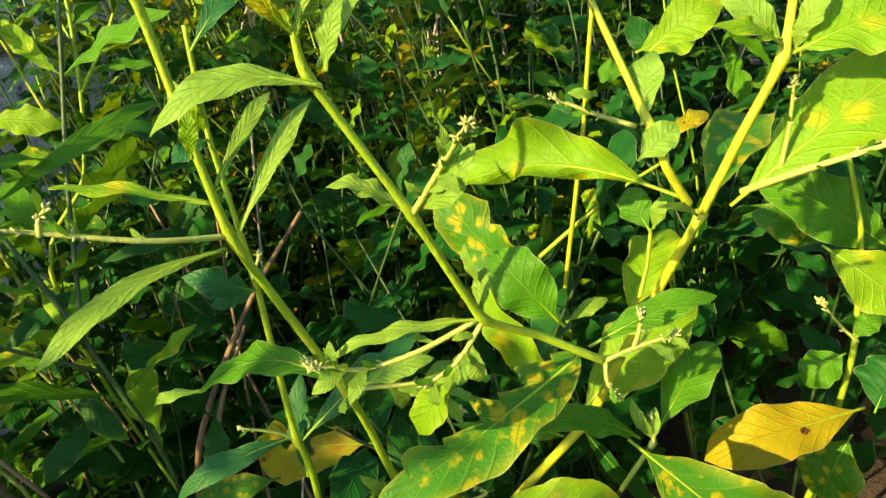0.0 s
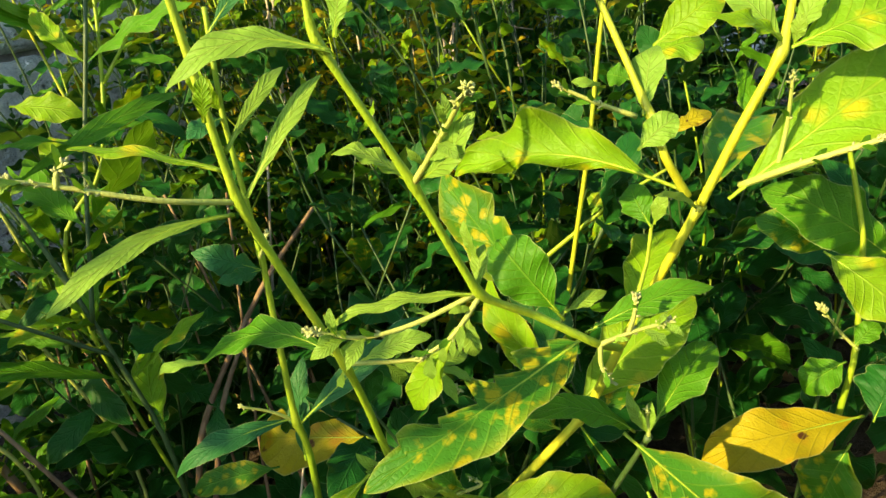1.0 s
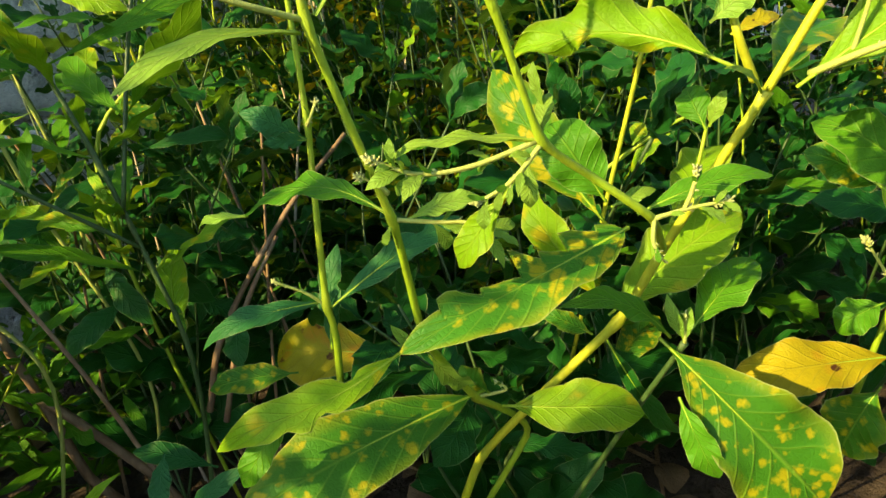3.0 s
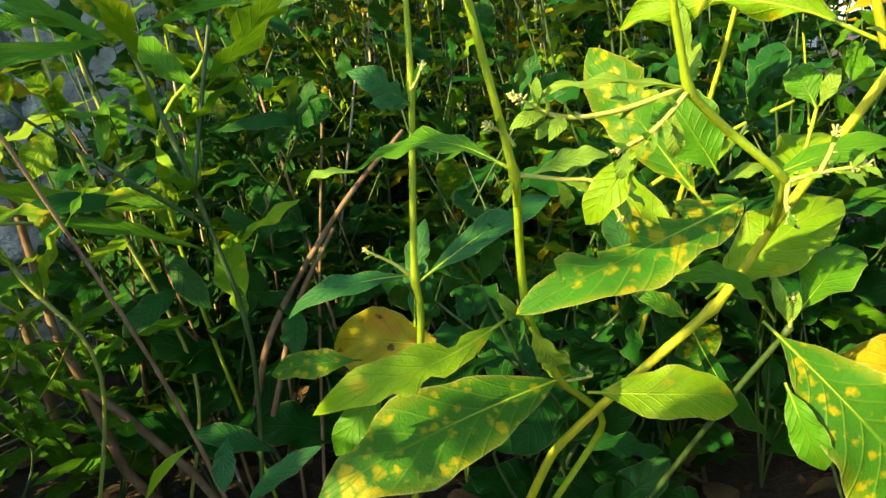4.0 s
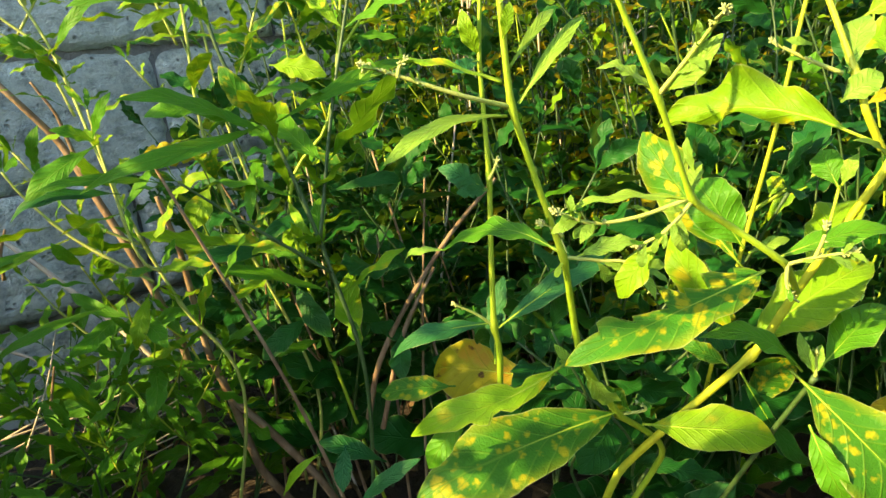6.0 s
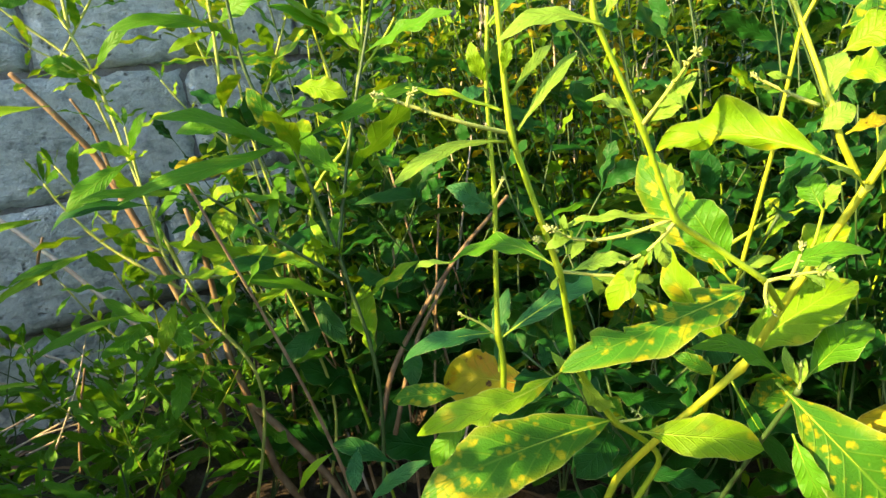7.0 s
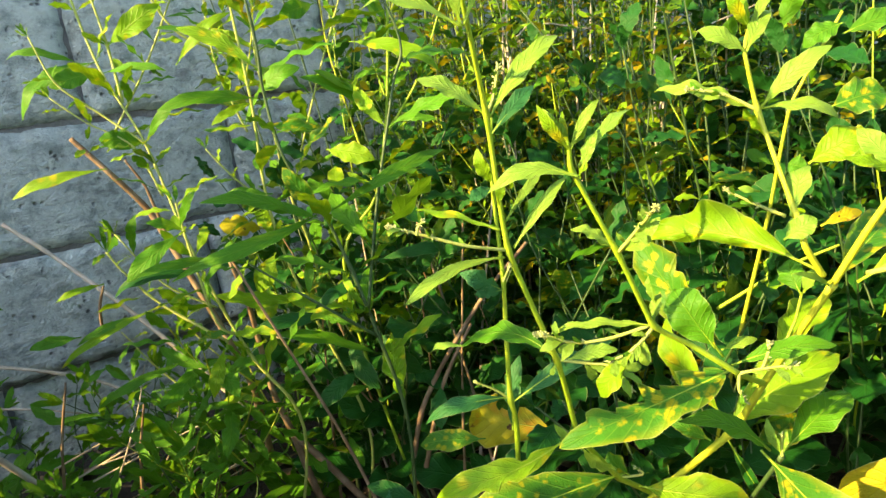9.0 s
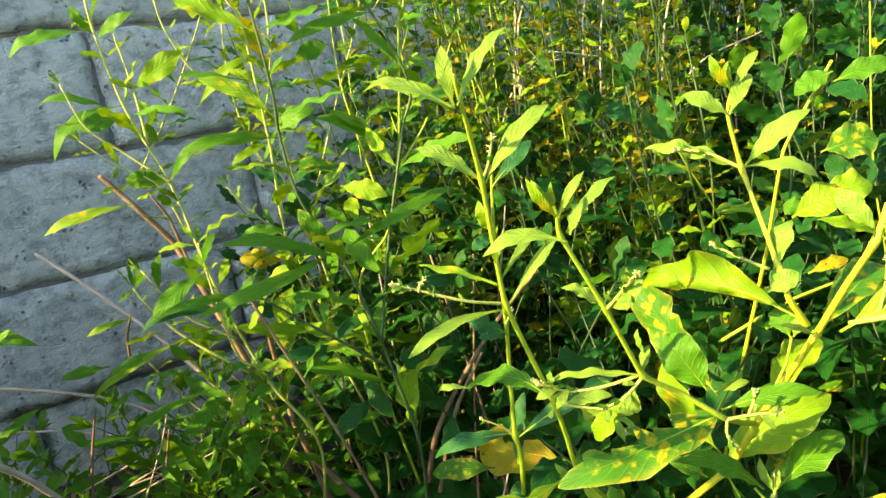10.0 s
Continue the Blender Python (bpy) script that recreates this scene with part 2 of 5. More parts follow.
def tube(points, r0, r1, knots=(), sides=8, steps=8, rng=None, wobble=0.0, slack=0.5):
    """A tapered round stem through the points, swollen a little at the knots."""
    line = curve_points(points, steps, slack)
    verts, faces, n = [], [], len(line)
    ref = Vector((0.3, 0.2, 1)).normalized()
    knots = [Vector(k) for k in knots]
    for i, p in enumerate(line):
        ahead = (line[min(i + 1, n - 1)] - line[max(i - 1, 0)]).normalized()
        side = ahead.cross(ref)
        side = side.normalized() if side.length > 1e-4 else ahead.orthogonal().normalized()
        up = side.cross(ahead)
        r = r0 + (r1 - r0) * i / (n - 1)
        for k in knots:
            d = (p - k).length
            r *= 1 + 0.45 * math.exp(-((d / 0.004) ** 2))
        if rng:
            r *= 1 + rng.uniform(-wobble, wobble)
        verts += [p + (side * math.cos(a) + up * math.sin(a)) * r for a in (2 * math.pi * j / sides for j in range(sides))]
    for i in range(n - 1):
        for j in range(sides):
            k = (j + 1) % sides
            faces.append((i * sides + j, i * sides + k, (i + 1) * sides + k, (i + 1) * sides + j))
    faces.append(tuple(range(sides))[::-1])
    faces.append(tuple((n - 1) * sides + j for j in range(sides)))
    return verts, faces


def blade(length, width, arch=0.1, bow=0.0, fold=0.12, wave=0.05, bites=0.0, twist=0.0, seed=0, rows=22, cols=8, petiole=0.07, notches=(), blunt=0.0, ripple=0.02, curl=0.0, lop=(1.0, 1.0), stout=1.0):
    """A lance-shaped leaf along +x with its face to +z: verts, faces, uvs and the midrib's line."""
    rng = random.Random(seed)
    ph, ph2, k = rng.uniform(0, 6.28), rng.uniform(0, 6.28), rng.uniform(2.2, 3.6)
    skew, tip = rng.uniform(0.95, 1.2) * stout, 0.82 - 0.3 * blunt
    gaps = [(rng.uniform(0.15, 0.9), rng.choice((-1, 1)), rng.uniform(0.02, 0.06), rng.uniform(0.4, 1.0)) for _ in range(int(bites * 10))]
    verts, uvs, line, faces = [], [], [], []
    for i in range(rows + 1):
        u = i / rows
        s = max(0.0, (u - petiole) / (1 - petiole))
        top = skew / (skew + tip)
        half = 0.5 * width * (s / top) ** skew * ((1 - s) / (1 - top)) ** tip
        half = max(half, 0.0007 if u < 0.9 else 0.0002)
        half *= 1 + 0.06 * math.sin(11 * u + ph) + 0.04 * math.sin(23 * u + ph2) + ripple * math.sin(47 * u + 3 * ph2)
        ang = twist * (u - 0.3)
        p = Vector((u * length, bow * length * math.sin(math.pi * u), arch * length * (math.sin(math.pi * u * 0.85) - u * 0.3) - curl * length * max(0.0, u - 0.72) ** 2 * 6))
        line.append(p)
        for j in range(cols + 1):
            v = 2 * j / cols - 1
            h = half
            for g, sign, gw, depth in gaps:
                if sign * v > 0:
                    h *= 1 - depth * 0.7 * math.exp(-(((u - g) / gw) ** 2))
            h *= lop[0] if v < 0 else lop[1]
            if v < 0:
                for start, depth, span in notches:
                    if start < u < start + span:
                        h *= 1 - depth * (1 - (u - start) / span) ** 0.8
            y = v * h
            z = fold * abs(y) + wave * half * v * v * math.sin(k * 6.28 * u + ph + (0.8 if v > 0 else 0)) * 1.6
            z -= 0.35 * fold * half * v * v
            c, sn = math.cos(ang), math.sin(ang)
            verts.append((p.x, p.y + y * c - z * sn, p.z + y * sn + z * c))
            uvs.append((u, (v + 1) / 2))
    for i in range(rows):
        for j in range(cols):
            a = i * (cols + 1) + j
            faces.append((a, a + 1, a + cols + 2, a + cols + 1))
    return verts, faces, uvs, line


def frame_of(base, tip, face):
    """The pose of a leaf whose midrib runs from base to tip and whose upper side looks along face."""
    x = (Vector(tip) - Vector(base)).normalized()
    z = Vector(face) - x * Vector(face).dot(x)
    z = z.normalized() if z.length > 1e-5 else x.orthogonal().normalized()
    y = z.cross(x)
    m = Matrix((x, y, z)).transposed().to_4x4()
    return Matrix.Translation(base) @ m


leaf_count = 0


def leaf(plant, base, tip, face, width, kind="g", label="", rib=True, **shape):
    """One leaf of a plant, with its raised midrib."""
    global leaf_count
    leaf_count += 1
    length = (Vector(tip) - Vector(base)).length
    shape.setdefault("seed", leaf_count)
    shape.setdefault("wave", 0.13)
    shape.setdefault("curl", 0.12 if leaf_count % 3 else 0.35)
    verts, faces, uvs, line = blade(length, width, **shape)
    ob = under(new("leaf", mesh_of("leaf", verts, faces, LEAVES[kind], uvs)), plant)
    ob.matrix_local = plant.matrix_world.inverted() @ frame_of(base, tip, face)
    if label:
        tagged(ob, label)
    if rib:
        low = [p - Vector((0, 0, 0.0004)) for p in line[::2]]
        v, f = tube(low, 0.0005 + 0.003 * length, 0.00012, sides=6, steps=2)
        under(new("midrib", mesh_of("midrib", v, f, stem_green)), ob)
    return ob


def plant_at(base, label, group=""):
    p = tagged(new("weed_plant"), label, "plant", group)
    p.location = base
    p.matrix_world = Matrix.Translation(base)
    return p


def stem(plant, points, r0, r1, kind="g", label="", knots=(), name="stem", **more):
    more.setdefault("slack", 0.2)
    verts, faces = tube(points, r0, r1, knots, **more)
    o = plant.matrix_world.translation
    ob = under(new(name, mesh_of(name, [Vector(v) - o for v in verts], faces, STEMS[kind])), plant)
    if label:
        tagged(ob, label)
    return ob


def flower_spike(plant, points, seed, buds=9, size=0.0011, label="pale flower spike with tiny buds", thick=1.0):
    """A thin stalk with small pointed buds in whorls along its outer half, a dense head at its end and a few bracts."""
    rng = random.Random(seed)
    o = plant.matrix_world.translation
    verts, faces = tube(points, 0.0010 * thick, 0.0006 * thick, sides=6, steps=6)
    stalk = under(new("flower_spike", mesh_of("flower_spike", [Vector(v) - o for v in verts], faces, stem_pale)), plant)
    tagged(stalk, label)
    line = curve_points(points, 12)
    n = len(line)
    span = sum((b - a).length for a, b in zip(line, line[1:]))
    bv, bf = [], []

    def bud(at, way, long, thick):
        k = len(bv)
        side = way.orthogonal().normalized()
        up = way.cross(side)
        for f, r in ((0.0, 0.45), (0.35, 1.0), (0.75, 0.8)):
            for q in range(5):
                a = 2 * math.pi * q / 5 + f
                bv.append(at + way * long * f + (side * math.cos(a) + up * math.sin(a)) * thick * r - o)
        bv.append(at + way * long - o)
        for ring in range(2):
            for q in range(5):
                p, w = k + 5 * ring, (q + 1) % 5
                bf.append((p + q, p + w, p + 5 + w, p + 5 + q))
        bf.extend((k + 10 + q, k + 10 + (q + 1) % 5, k + 15) for q in range(5))

    heads = [(n - 1, buds * 2)] + [(int(n * f), max(3, buds // 3)) for f in ([0.55, 0.8] if span > 0.018 else [0.7])]
    for i, many in heads:
        ahead = (line[min(i + 1, n - 1)] - line[max(i - 2, 0)]).normalized()
        for _ in range(many):
            way = (Vector((rng.gauss(0, 1), rng.gauss(0, 1), rng.gauss(0.2, 1))).normalized() + ahead * rng.uniform(0.3, 1.5)).normalized()
            at = line[i] - ahead * rng.uniform(0, 3.2) * size + way * size * 0.2
            bud(at, way, size * rng.uniform(1.4, 2.5), size * rng.uniform(0.32, 0.52))
    tagged(under(new("bud_tuft", mesh_of("bud_tuft", bv, bf, bud_pale)), stalk), kind="stuff")
    for i in ((int(n * 0.55), int(n * 0.8)) if span > 0.018 else (int(n * 0.6),)):
        ahead = (line[min(i + 1, n - 1)] - line[max(i - 1, 0)]).normalized()
        side = ahead.orthogonal().normalized()
        turn = rng.uniform(0, 6.28)
        for half in (0, math.pi):
            way = (side * math.cos(turn + half) + ahead.cross(side) * math.sin(turn + half) + ahead * 0.9).normalized()
            long = rng.uniform(0.004, 0.008)
            v, f, uv, _ = blade(long, long * 0.36, seed=seed + i, rows=8, cols=4)
            m = frame_of(line[i], line[i] + way, ahead) if half else frame_of(line[i], line[i] + way, ahead + Vector((0, 0, 0.3)))
            b = under(new("bract", mesh_of("bract", v, f, leaf_plain, uv)), stalk)
            b.matrix_local = Matrix.Translation(-o) @ m
    return stalk


# ---- ground and wall ----
def ground_sheet():
    rng = random.Random(5)
    xs = [-60, -20, -8, -4] + [-2.5 + 0.06 * i for i in range(84)] + [4, 8, 20, 60]
    ys = [-60, -20, -8, -4] + [-2.0 + 0.06 * i for i in range(49)] + [1.4, 4, 20, 60]
    verts = []
    for y in ys:
        for x in xs:
            z = GROUND + 0.03 * noise.noise((x * 2.1, y * 2.1, 0)) + 0.012 * noise.noise((x * 9, y * 9, 3))
            verts.append((x, y, z))
    w = len(xs)
    faces = [(j * w + i, j * w + i + 1, (j + 1) * w + i + 1, (j + 1) * w + i) for j in range(len(ys) - 1) for i in range(w - 1)]
    return tagged(new("ground", mesh_of("ground", verts, faces, mat_soil)), "dark brown bare soil under the weeds", "ground", kind="structure")


ground_sheet()


def box_verts(x0, x1, y0, y1, z0, z1):
    v = [(x, y, z) for z in (z0, z1) for y in (y0, y1) for x in (x0, x1)]
    f = [(0, 2, 3, 1), (4, 5, 7, 6), (0, 1, 5, 4), (2, 6, 7, 3), (0, 4, 6, 2), (1, 3, 7, 5)]
    return v, f


def block_mesh(seed, length):
    """A concrete block 19 cm high with chipped, rounded edges and a rough front; origin at its front's lower left corner."""
    rng = random.Random(seed)
    nx, nz, h, d = max(4, int(length / 0.012)), 18, 0.192, 0.16
    verts, faces = [], []
    for j in range(nz + 1):
        for i in range(nx + 1):
            x, z = length * i / nx, h * j / nz
            e = min(x, length - x, z, h - z)
            chip = 0.5 + noise.noise((x * 30 + seed * 3, 7, z * 30))
            y = 0.004 * max(0.0, 1 - e / 0.010) ** 2 + 0.012 * max(0.0, chip) * max(0.0, 1 - e / (0.006 + 0.016 * max(0.0, chip))) + 0.0022 * noise.noise((x * 55 + seed * 7, 0, z * 55)) + 0.0022 * noise.noise((x * 9 + seed, 3, z * 9))
            if e < 0.001:
                x += rng.uniform(-0.002, 0.002)
                z += rng.uniform(-0.0025, 0.0025)
                y += rng.uniform(0, 0.004)
            verts.append((x, y, z))
    w = nx + 1
    faces = [(j * w + i, j * w + i + 1, (j + 1) * w + i + 1, (j + 1) * w + i) for j in range(nz) for i in range(nx)]
    k = len(verts)
    verts += [(0, d, 0), (length, d, 0), (length, d, h), (0, d, h)]
    lo, hi = list(range(w)), [nz * w + i for i in range(w)]
    left, right = [j * w for j in range(nz + 1)], [j * w + nx for j in range(nz + 1)]
    faces += [tuple([k] + [k + 1] + lo[::-1]), tuple([k + 3] + hi + [k + 2]), tuple([k] + left + [k + 3]), tuple([k + 1, k + 2] + right[::-1])]
    return mesh_of("block", verts, faces, mat_block)


def block_wall():
    """Courses of 20 cm in running bond; a joint of every second course lies at x = -0.30."""
    x0, x1 = -4.7, 4.5
    v, f = box_verts(x0, x1, WALL_Y + 0.014, WALL_Y + 0.20, GROUND - 0.1, 1.39)
    wall = tagged(new("wall_north", mesh_of("wall_north", v, f, mat_mortar, smooth=False)), "rough grey concrete block wall with recessed mortar joints", "wall", kind="structure")
    rng = random.Random(11)
    kinds = [block_mesh(s, 0.444) for s in range(6)]
    for row in range(6):
        z = 0.2 + 0.2 * row
        shift = (0.0, 0.37, 0.0, 0.225, 0.0, 0.225)[row]
        for i in range(-10, 11):
            x = -0.30 + shift + 0.45 * i
            if x + 0.45 > x1 or x < x0:
                continue
            step = 0.008 if row == 1 else 0.0
            b = under(new("block", kinds[rng.randrange(6)]), wall, (x + 0.003 + rng.uniform(-0.002, 0.002), WALL_Y - step + rng.uniform(-0.004, 0.002), z + 0.004))
            b.rotation_euler = (radians(rng.uniform(-0.5, 0.5)), radians(rng.uniform(-0.3, 0.3)), radians(rng.uniform(-0.4, 0.4)))
    return wall


block_wall()



# ---- shared leaves and leafy stems ----
def shared_blades():
    out = []
    for i in range(26):
        rng = random.Random(400 + i)
        verts, faces, uvs, _ = blade(0.09, 0.09 * (rng.uniform(0.18, 0.30) if i < 12 else rng.uniform(0.30, 0.46)), arch=rng.uniform(-0.02, 0.16), bow=rng.uniform(-0.08, 0.08), fold=rng.uniform(0.05, 0.3),
                                     wave=rng.uniform(0.04, 0.25), bites=rng.choice((0, 0, 0, 0.1)), twist=rng.uniform(-0.6, 0.6), seed=500 + i, rows=18, cols=6)
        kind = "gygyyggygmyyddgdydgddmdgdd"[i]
        out.append((mesh_of("leaf", verts, faces, LEAVES[kind], uvs), kind))
    return out


BLADES = shared_blades()
# Small leaves, mostly yellow and orange: their colour imitates flecks of sun.
for number, tint in enumerate("yyoyoygyd"):
    rng = random.Random(700 + number)
    made = blade(0.09, 0.09 * rng.uniform(0.30, 0.5), arch=rng.uniform(0.0, 0.2), bow=rng.uniform(-0.1, 0.1), fold=rng.uniform(0.1, 0.4), wave=0.15, twist=rng.uniform(-0.8, 0.8), seed=720 + number, rows=8, cols=2)
    BLADES.append((mesh_of("leaf", made[0], made[1], LEAVES[tint], made[2]), tint))


POOL = [(np.array([v.co[:] for v in m.vertices]), [tuple(p.vertices) for p in m.polygons], [tuple(d.uv) for d in m.uv_layers[0].data], k) for m, k in BLADES]


def small_leaf(plant, base, way, face, length, rng, shade=False, heap=None, broad=False):
    """A leaf that shares its mesh with others; shade: plain green and shade-darkened ones only; heap: gathers it for
    one joined mesh.
    """
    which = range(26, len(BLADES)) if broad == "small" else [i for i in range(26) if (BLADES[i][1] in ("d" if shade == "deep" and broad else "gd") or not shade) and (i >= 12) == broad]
    i = which[rng.randrange(len(which))]
    m = frame_of(base, Vector(base) + way, face) @ Matrix.Scale(length / 0.09, 4)
    if heap is not None:
        heap.append((i, m))
        return None
    ob = under(new("leaf", BLADES[i][0]), plant)
    ob.matrix_local = plant.matrix_world.inverted() @ m
    return ob


def join_heap(plant, heap):
    """All the gathered leaves as one mesh of the plant."""
    verts, faces, uvs, mats = [], [], [], []
    kinds = sorted(LEAVES)
    o = np.array(plant.matrix_world.translation)
    count = 0
    for i, m in heap:
        co, fs, uv, k = POOL[i]
        a = np.array(m)
        verts.append(co @ a[:3, :3].T + a[:3, 3] - o)
        faces += [tuple(q + count for q in f) for f in fs]
        uvs += uv
        mats += [kinds.index(k)] * len(fs)
        count += len(co)
    me = bpy.data.meshes.new("foliage")
    me.from_pydata(np.concatenate(verts).tolist(), [], faces)
    for k in kinds:
        me.materials.append(LEAVES[k])
    me.polygons.foreach_set("material_index", mats)
    me.polygons.foreach_set("use_smooth", [True] * len(faces))
    layer = me.uv_layers.new(name="UVMap")
    layer.data.foreach_set("uv", np.array(uvs, dtype=np.float32).ravel())
    me.update()
    return tagged(under(new("foliage", me), plant), kind="stuff")


def leafy(plant, points, r0, r1, kind, seed, bare=0.3, size=0.06, gap=0.045, tuft=True, shade=False, heap=None, droop=0.45, broad=False):
    """A stem along the points with pairs of leaves, crossed from node to node, small at its top."""
    rng = random.Random(seed)
    line = curve_points(points, 10)
    dist = [0.0]
    for a, b in zip(line, line[1:]):
        dist.append(dist[-1] + (b - a).length)
    total = dist[-1]
    knots, d = [], total * bare
    turn = rng.uniform(0, 6.28)
    places = []
    while d < total:
        i = min(range(len(dist)), key=lambda k: abs(dist[k] - d))
        places.append((line[i], (line[min(i + 1, len(line) - 1)] - line[max(i - 1, 0)]).normalized(), d / total))
        d += gap * rng.uniform(0.75, 1.25)
    stem(plant, points, r0, r1, kind, knots=[p for p, _, _ in places], sides=7, steps=6, slack=0.5)
    for p, ahead, f in places:
        turn += 1.57 + rng.uniform(-0.3, 0.3)
        for half in (0, math.pi):
            if rng.random() < 0.12:
                continue
            a = turn + half + rng.uniform(-0.25, 0.25)
            side = ahead.orthogonal().normalized()
            side = (side * math.cos(a) + ahead.cross(side) * math.sin(a)).normalized()
            way = (side * 0.9 + ahead * rng.uniform(0.1, 0.8) + Vector((0, 0, rng.uniform(-droop, 0.15)))).normalized()
            big = size * (1.15 - 0.55 * f) * rng.uniform(0.65, 1.3)
            face = Vector((-0.25, rng.uniform(-0.5, 0.1), 1)) + Vector((rng.gauss(0, 0.35), rng.gauss(0, 0.35), 0))
            small_leaf(plant, p, way, face, big, rng, shade, heap, broad)
            if rng.random() < 0.45:
                w2 = (way + Vector((rng.gauss(0, 0.4), rng.gauss(0, 0.4), rng.uniform(0.2, 0.8)))).normalized()
                small_leaf(plant, p, w2, face, big * rng.uniform(0.25, 0.5), rng, shade, heap, broad)
    if tuft:
        for k in range(4):
            ahead = places[-1][1] if places else Vector((0, 0, 1))
            w = (ahead + Vector((rng.gauss(0, 0.5), rng.gauss(0, 0.5), rng.gauss(0, 0.2)))).normalized()
            small_leaf(plant, line[-1], w, Vector((rng.gauss(0, 1), rng.gauss(0, 1), 1)), size * rng.uniform(0.3, 0.55), rng, shade, heap, broad)


def twig(points, r0, r1, kind, label):
    rng = random.Random(int(r0 * 1e6) + len(label))
    verts, faces = tube(points, r0, r1, sides=7, steps=6, rng=rng, wobble=0.12)
    o = Vector(points[0])
    ob = tagged(new("dead_twig", mesh_of("dead_twig", [Vector(v) - o for v in verts], faces, STEMS[kind])), label, "twig", "dead twigs and stalks")
    ob.location = o
    return ob


# ---- the near weeds ----
main_weed = plant_at((-0.360, -0.020, 0.250), "tall leafy weed with a thick yellow-green stem and mottled leaves", "weeds along the wall")
stem(main_weed, [(-0.360, -0.020, 0.255), (-0.381, -0.106, 0.442), (-0.362, -0.183, 0.536), (-0.361, -0.205, 0.575), (-0.361, -0.244, 0.641)], 0.0027, 0.0018, "y", "thick yellow-green main stem", knots=[(-0.362, -0.183, 0.536), (-0.361, -0.244, 0.641)])
stem(main_weed, [(-0.361, -0.244, 0.641), (-0.360, -0.259, 0.669), (-0.358, -0.272, 0.692), (-0.349, -0.274, 0.709)], 0.0018, 0.0015, "y", "yellow-green branch", knots=[(-0.358, -0.272, 0.692)])
stem(main_weed, [(-0.363, -0.240, 0.645), (-0.373, -0.237, 0.662), (-0.373, -0.233, 0.677), (-0.370, -0.213, 0.730), (-0.376, -0.211, 0.760), (-0.367, -0.209, 0.772)], 0.0018, 0.0008, "y", knots=[(-0.373, -0.233, 0.677), (-0.370, -0.213, 0.730)])
stem(main_weed, [(-0.361, -0.205, 0.575), (-0.413, -0.223, 0.606), (-0.431, -0.211, 0.624), (-0.451, -0.205, 0.640), (-0.471, -0.205, 0.681), (-0.490, -0.201, 0.722), (-0.492, -0.203, 0.733)], 0.0017, 0.0009, "g", knots=[(-0.471, -0.205, 0.681), (-0.451, -0.205, 0.640), (-0.490, -0.201, 0.722)])
leaf(main_weed, (-0.492, -0.203, 0.731), (-0.504, -0.199, 0.751), (-0.71, -0.64, -0.30), 0.0049, "y", arch=0.15)
leaf(main_weed, (-0.492, -0.203, 0.731), (-0.481, -0.211, 0.750), (-0.84, -0.45, 0.30), 0.0045, "p", arch=0.15)
leaf(main_weed, (-0.492, -0.203, 0.731), (-0.491, -0.199, 0.747), (-0.87, -0.47, 0.17), 0.0032, "y", arch=0.1)
leaf(main_weed, (-0.367, -0.209, 0.770), (-0.379, -0.205, 0.790), (-0.82, -0.38, -0.42), 0.0063, "y", arch=0.15)
leaf(main_weed, (-0.367, -0.209, 0.770), (-0.356, -0.217, 0.789), (-0.87, -0.34, 0.36), 0.0058, "p", arch=0.15)
leaf(main_weed, (-0.367, -0.209, 0.770), (-0.366, -0.205, 0.786), (-0.97, -0.22, 0.12), 0.0041, "y", arch=0.1)
leaf(main_weed, (-0.363, -0.239, 0.647), (-0.381, -0.147, 0.659), (-0.83, -0.40, 0.38), 0.0310, "y", "broad pale green leaf with a long tapering base", bow=-0.1, arch=0.13, wave=0.4, cols=12, rows=32, petiole=0.13, blunt=0.3, ripple=0.02, curl=0.05, lop=(1.0, 0.32))
leaf(main_weed, (-0.354, -0.252, 0.641), (-0.315, -0.313, 0.687), (-0.83, -0.12, 0.55), 0.0300, "y", arch=0.05)
leaf(main_weed, (-0.361, -0.244, 0.641), (-0.279, -0.245, 0.661), (-0.23, -0.23, 0.95), 0.0246, "m")
flower_spike(main_weed, [(-0.350, -0.255, 0.645), (-0.354, -0.277, 0.654), (-0.351, -0.301, 0.661)], 31, 14, thick=1.5)
flower_spike(main_weed, [(-0.346, -0.267, 0.650), (-0.347, -0.271, 0.667), (-0.351, -0.274, 0.684)], 32, 9)
leaf(main_weed, (-0.362, -0.243, 0.640), (-0.387, -0.239, 0.653), (0.05, -0.90, 0.44), 0.0038, "p")
leaf(main_weed, (-0.332, -0.212, 0.621), (-0.323, -0.200, 0.638), (-0.87, -0.07, 0.49), 0.0144, "g", arch=0.2)
leaf(main_weed, (-0.331, -0.213, 0.622), (-0.330, -0.219, 0.637), (-1.00, -0.08, 0.04), 0.0068, "p")
stem(main_weed, [(-0.345, -0.209, 0.595), (-0.335, -0.210, 0.606), (-0.331, -0.212, 0.622)], 0.001, 0.0008, "g")
leaf(main_weed, (-0.356, -0.274, 0.693), (-0.335, -0.308, 0.701), (-0.74, -0.30, 0.60), 0.0245, "y", arch=0.1)
leaf(main_weed, (-0.356, -0.273, 0.695), (-0.381, -0.259, 0.708), (-0.30, -0.88, 0.37), 0.0059, "y", arch=0.12, wave=0.3)
leaf(main_weed, (-0.356, -0.272, 0.696), (-0.359, -0.255, 0.718), (-0.83, -0.49, 0.28), 0.0109, "p")
leaf(main_weed, (-0.354, -0.275, 0.695), (-0.352, -0.285, 0.711), (-0.90, 0.31, 0.32), 0.0082, "p")
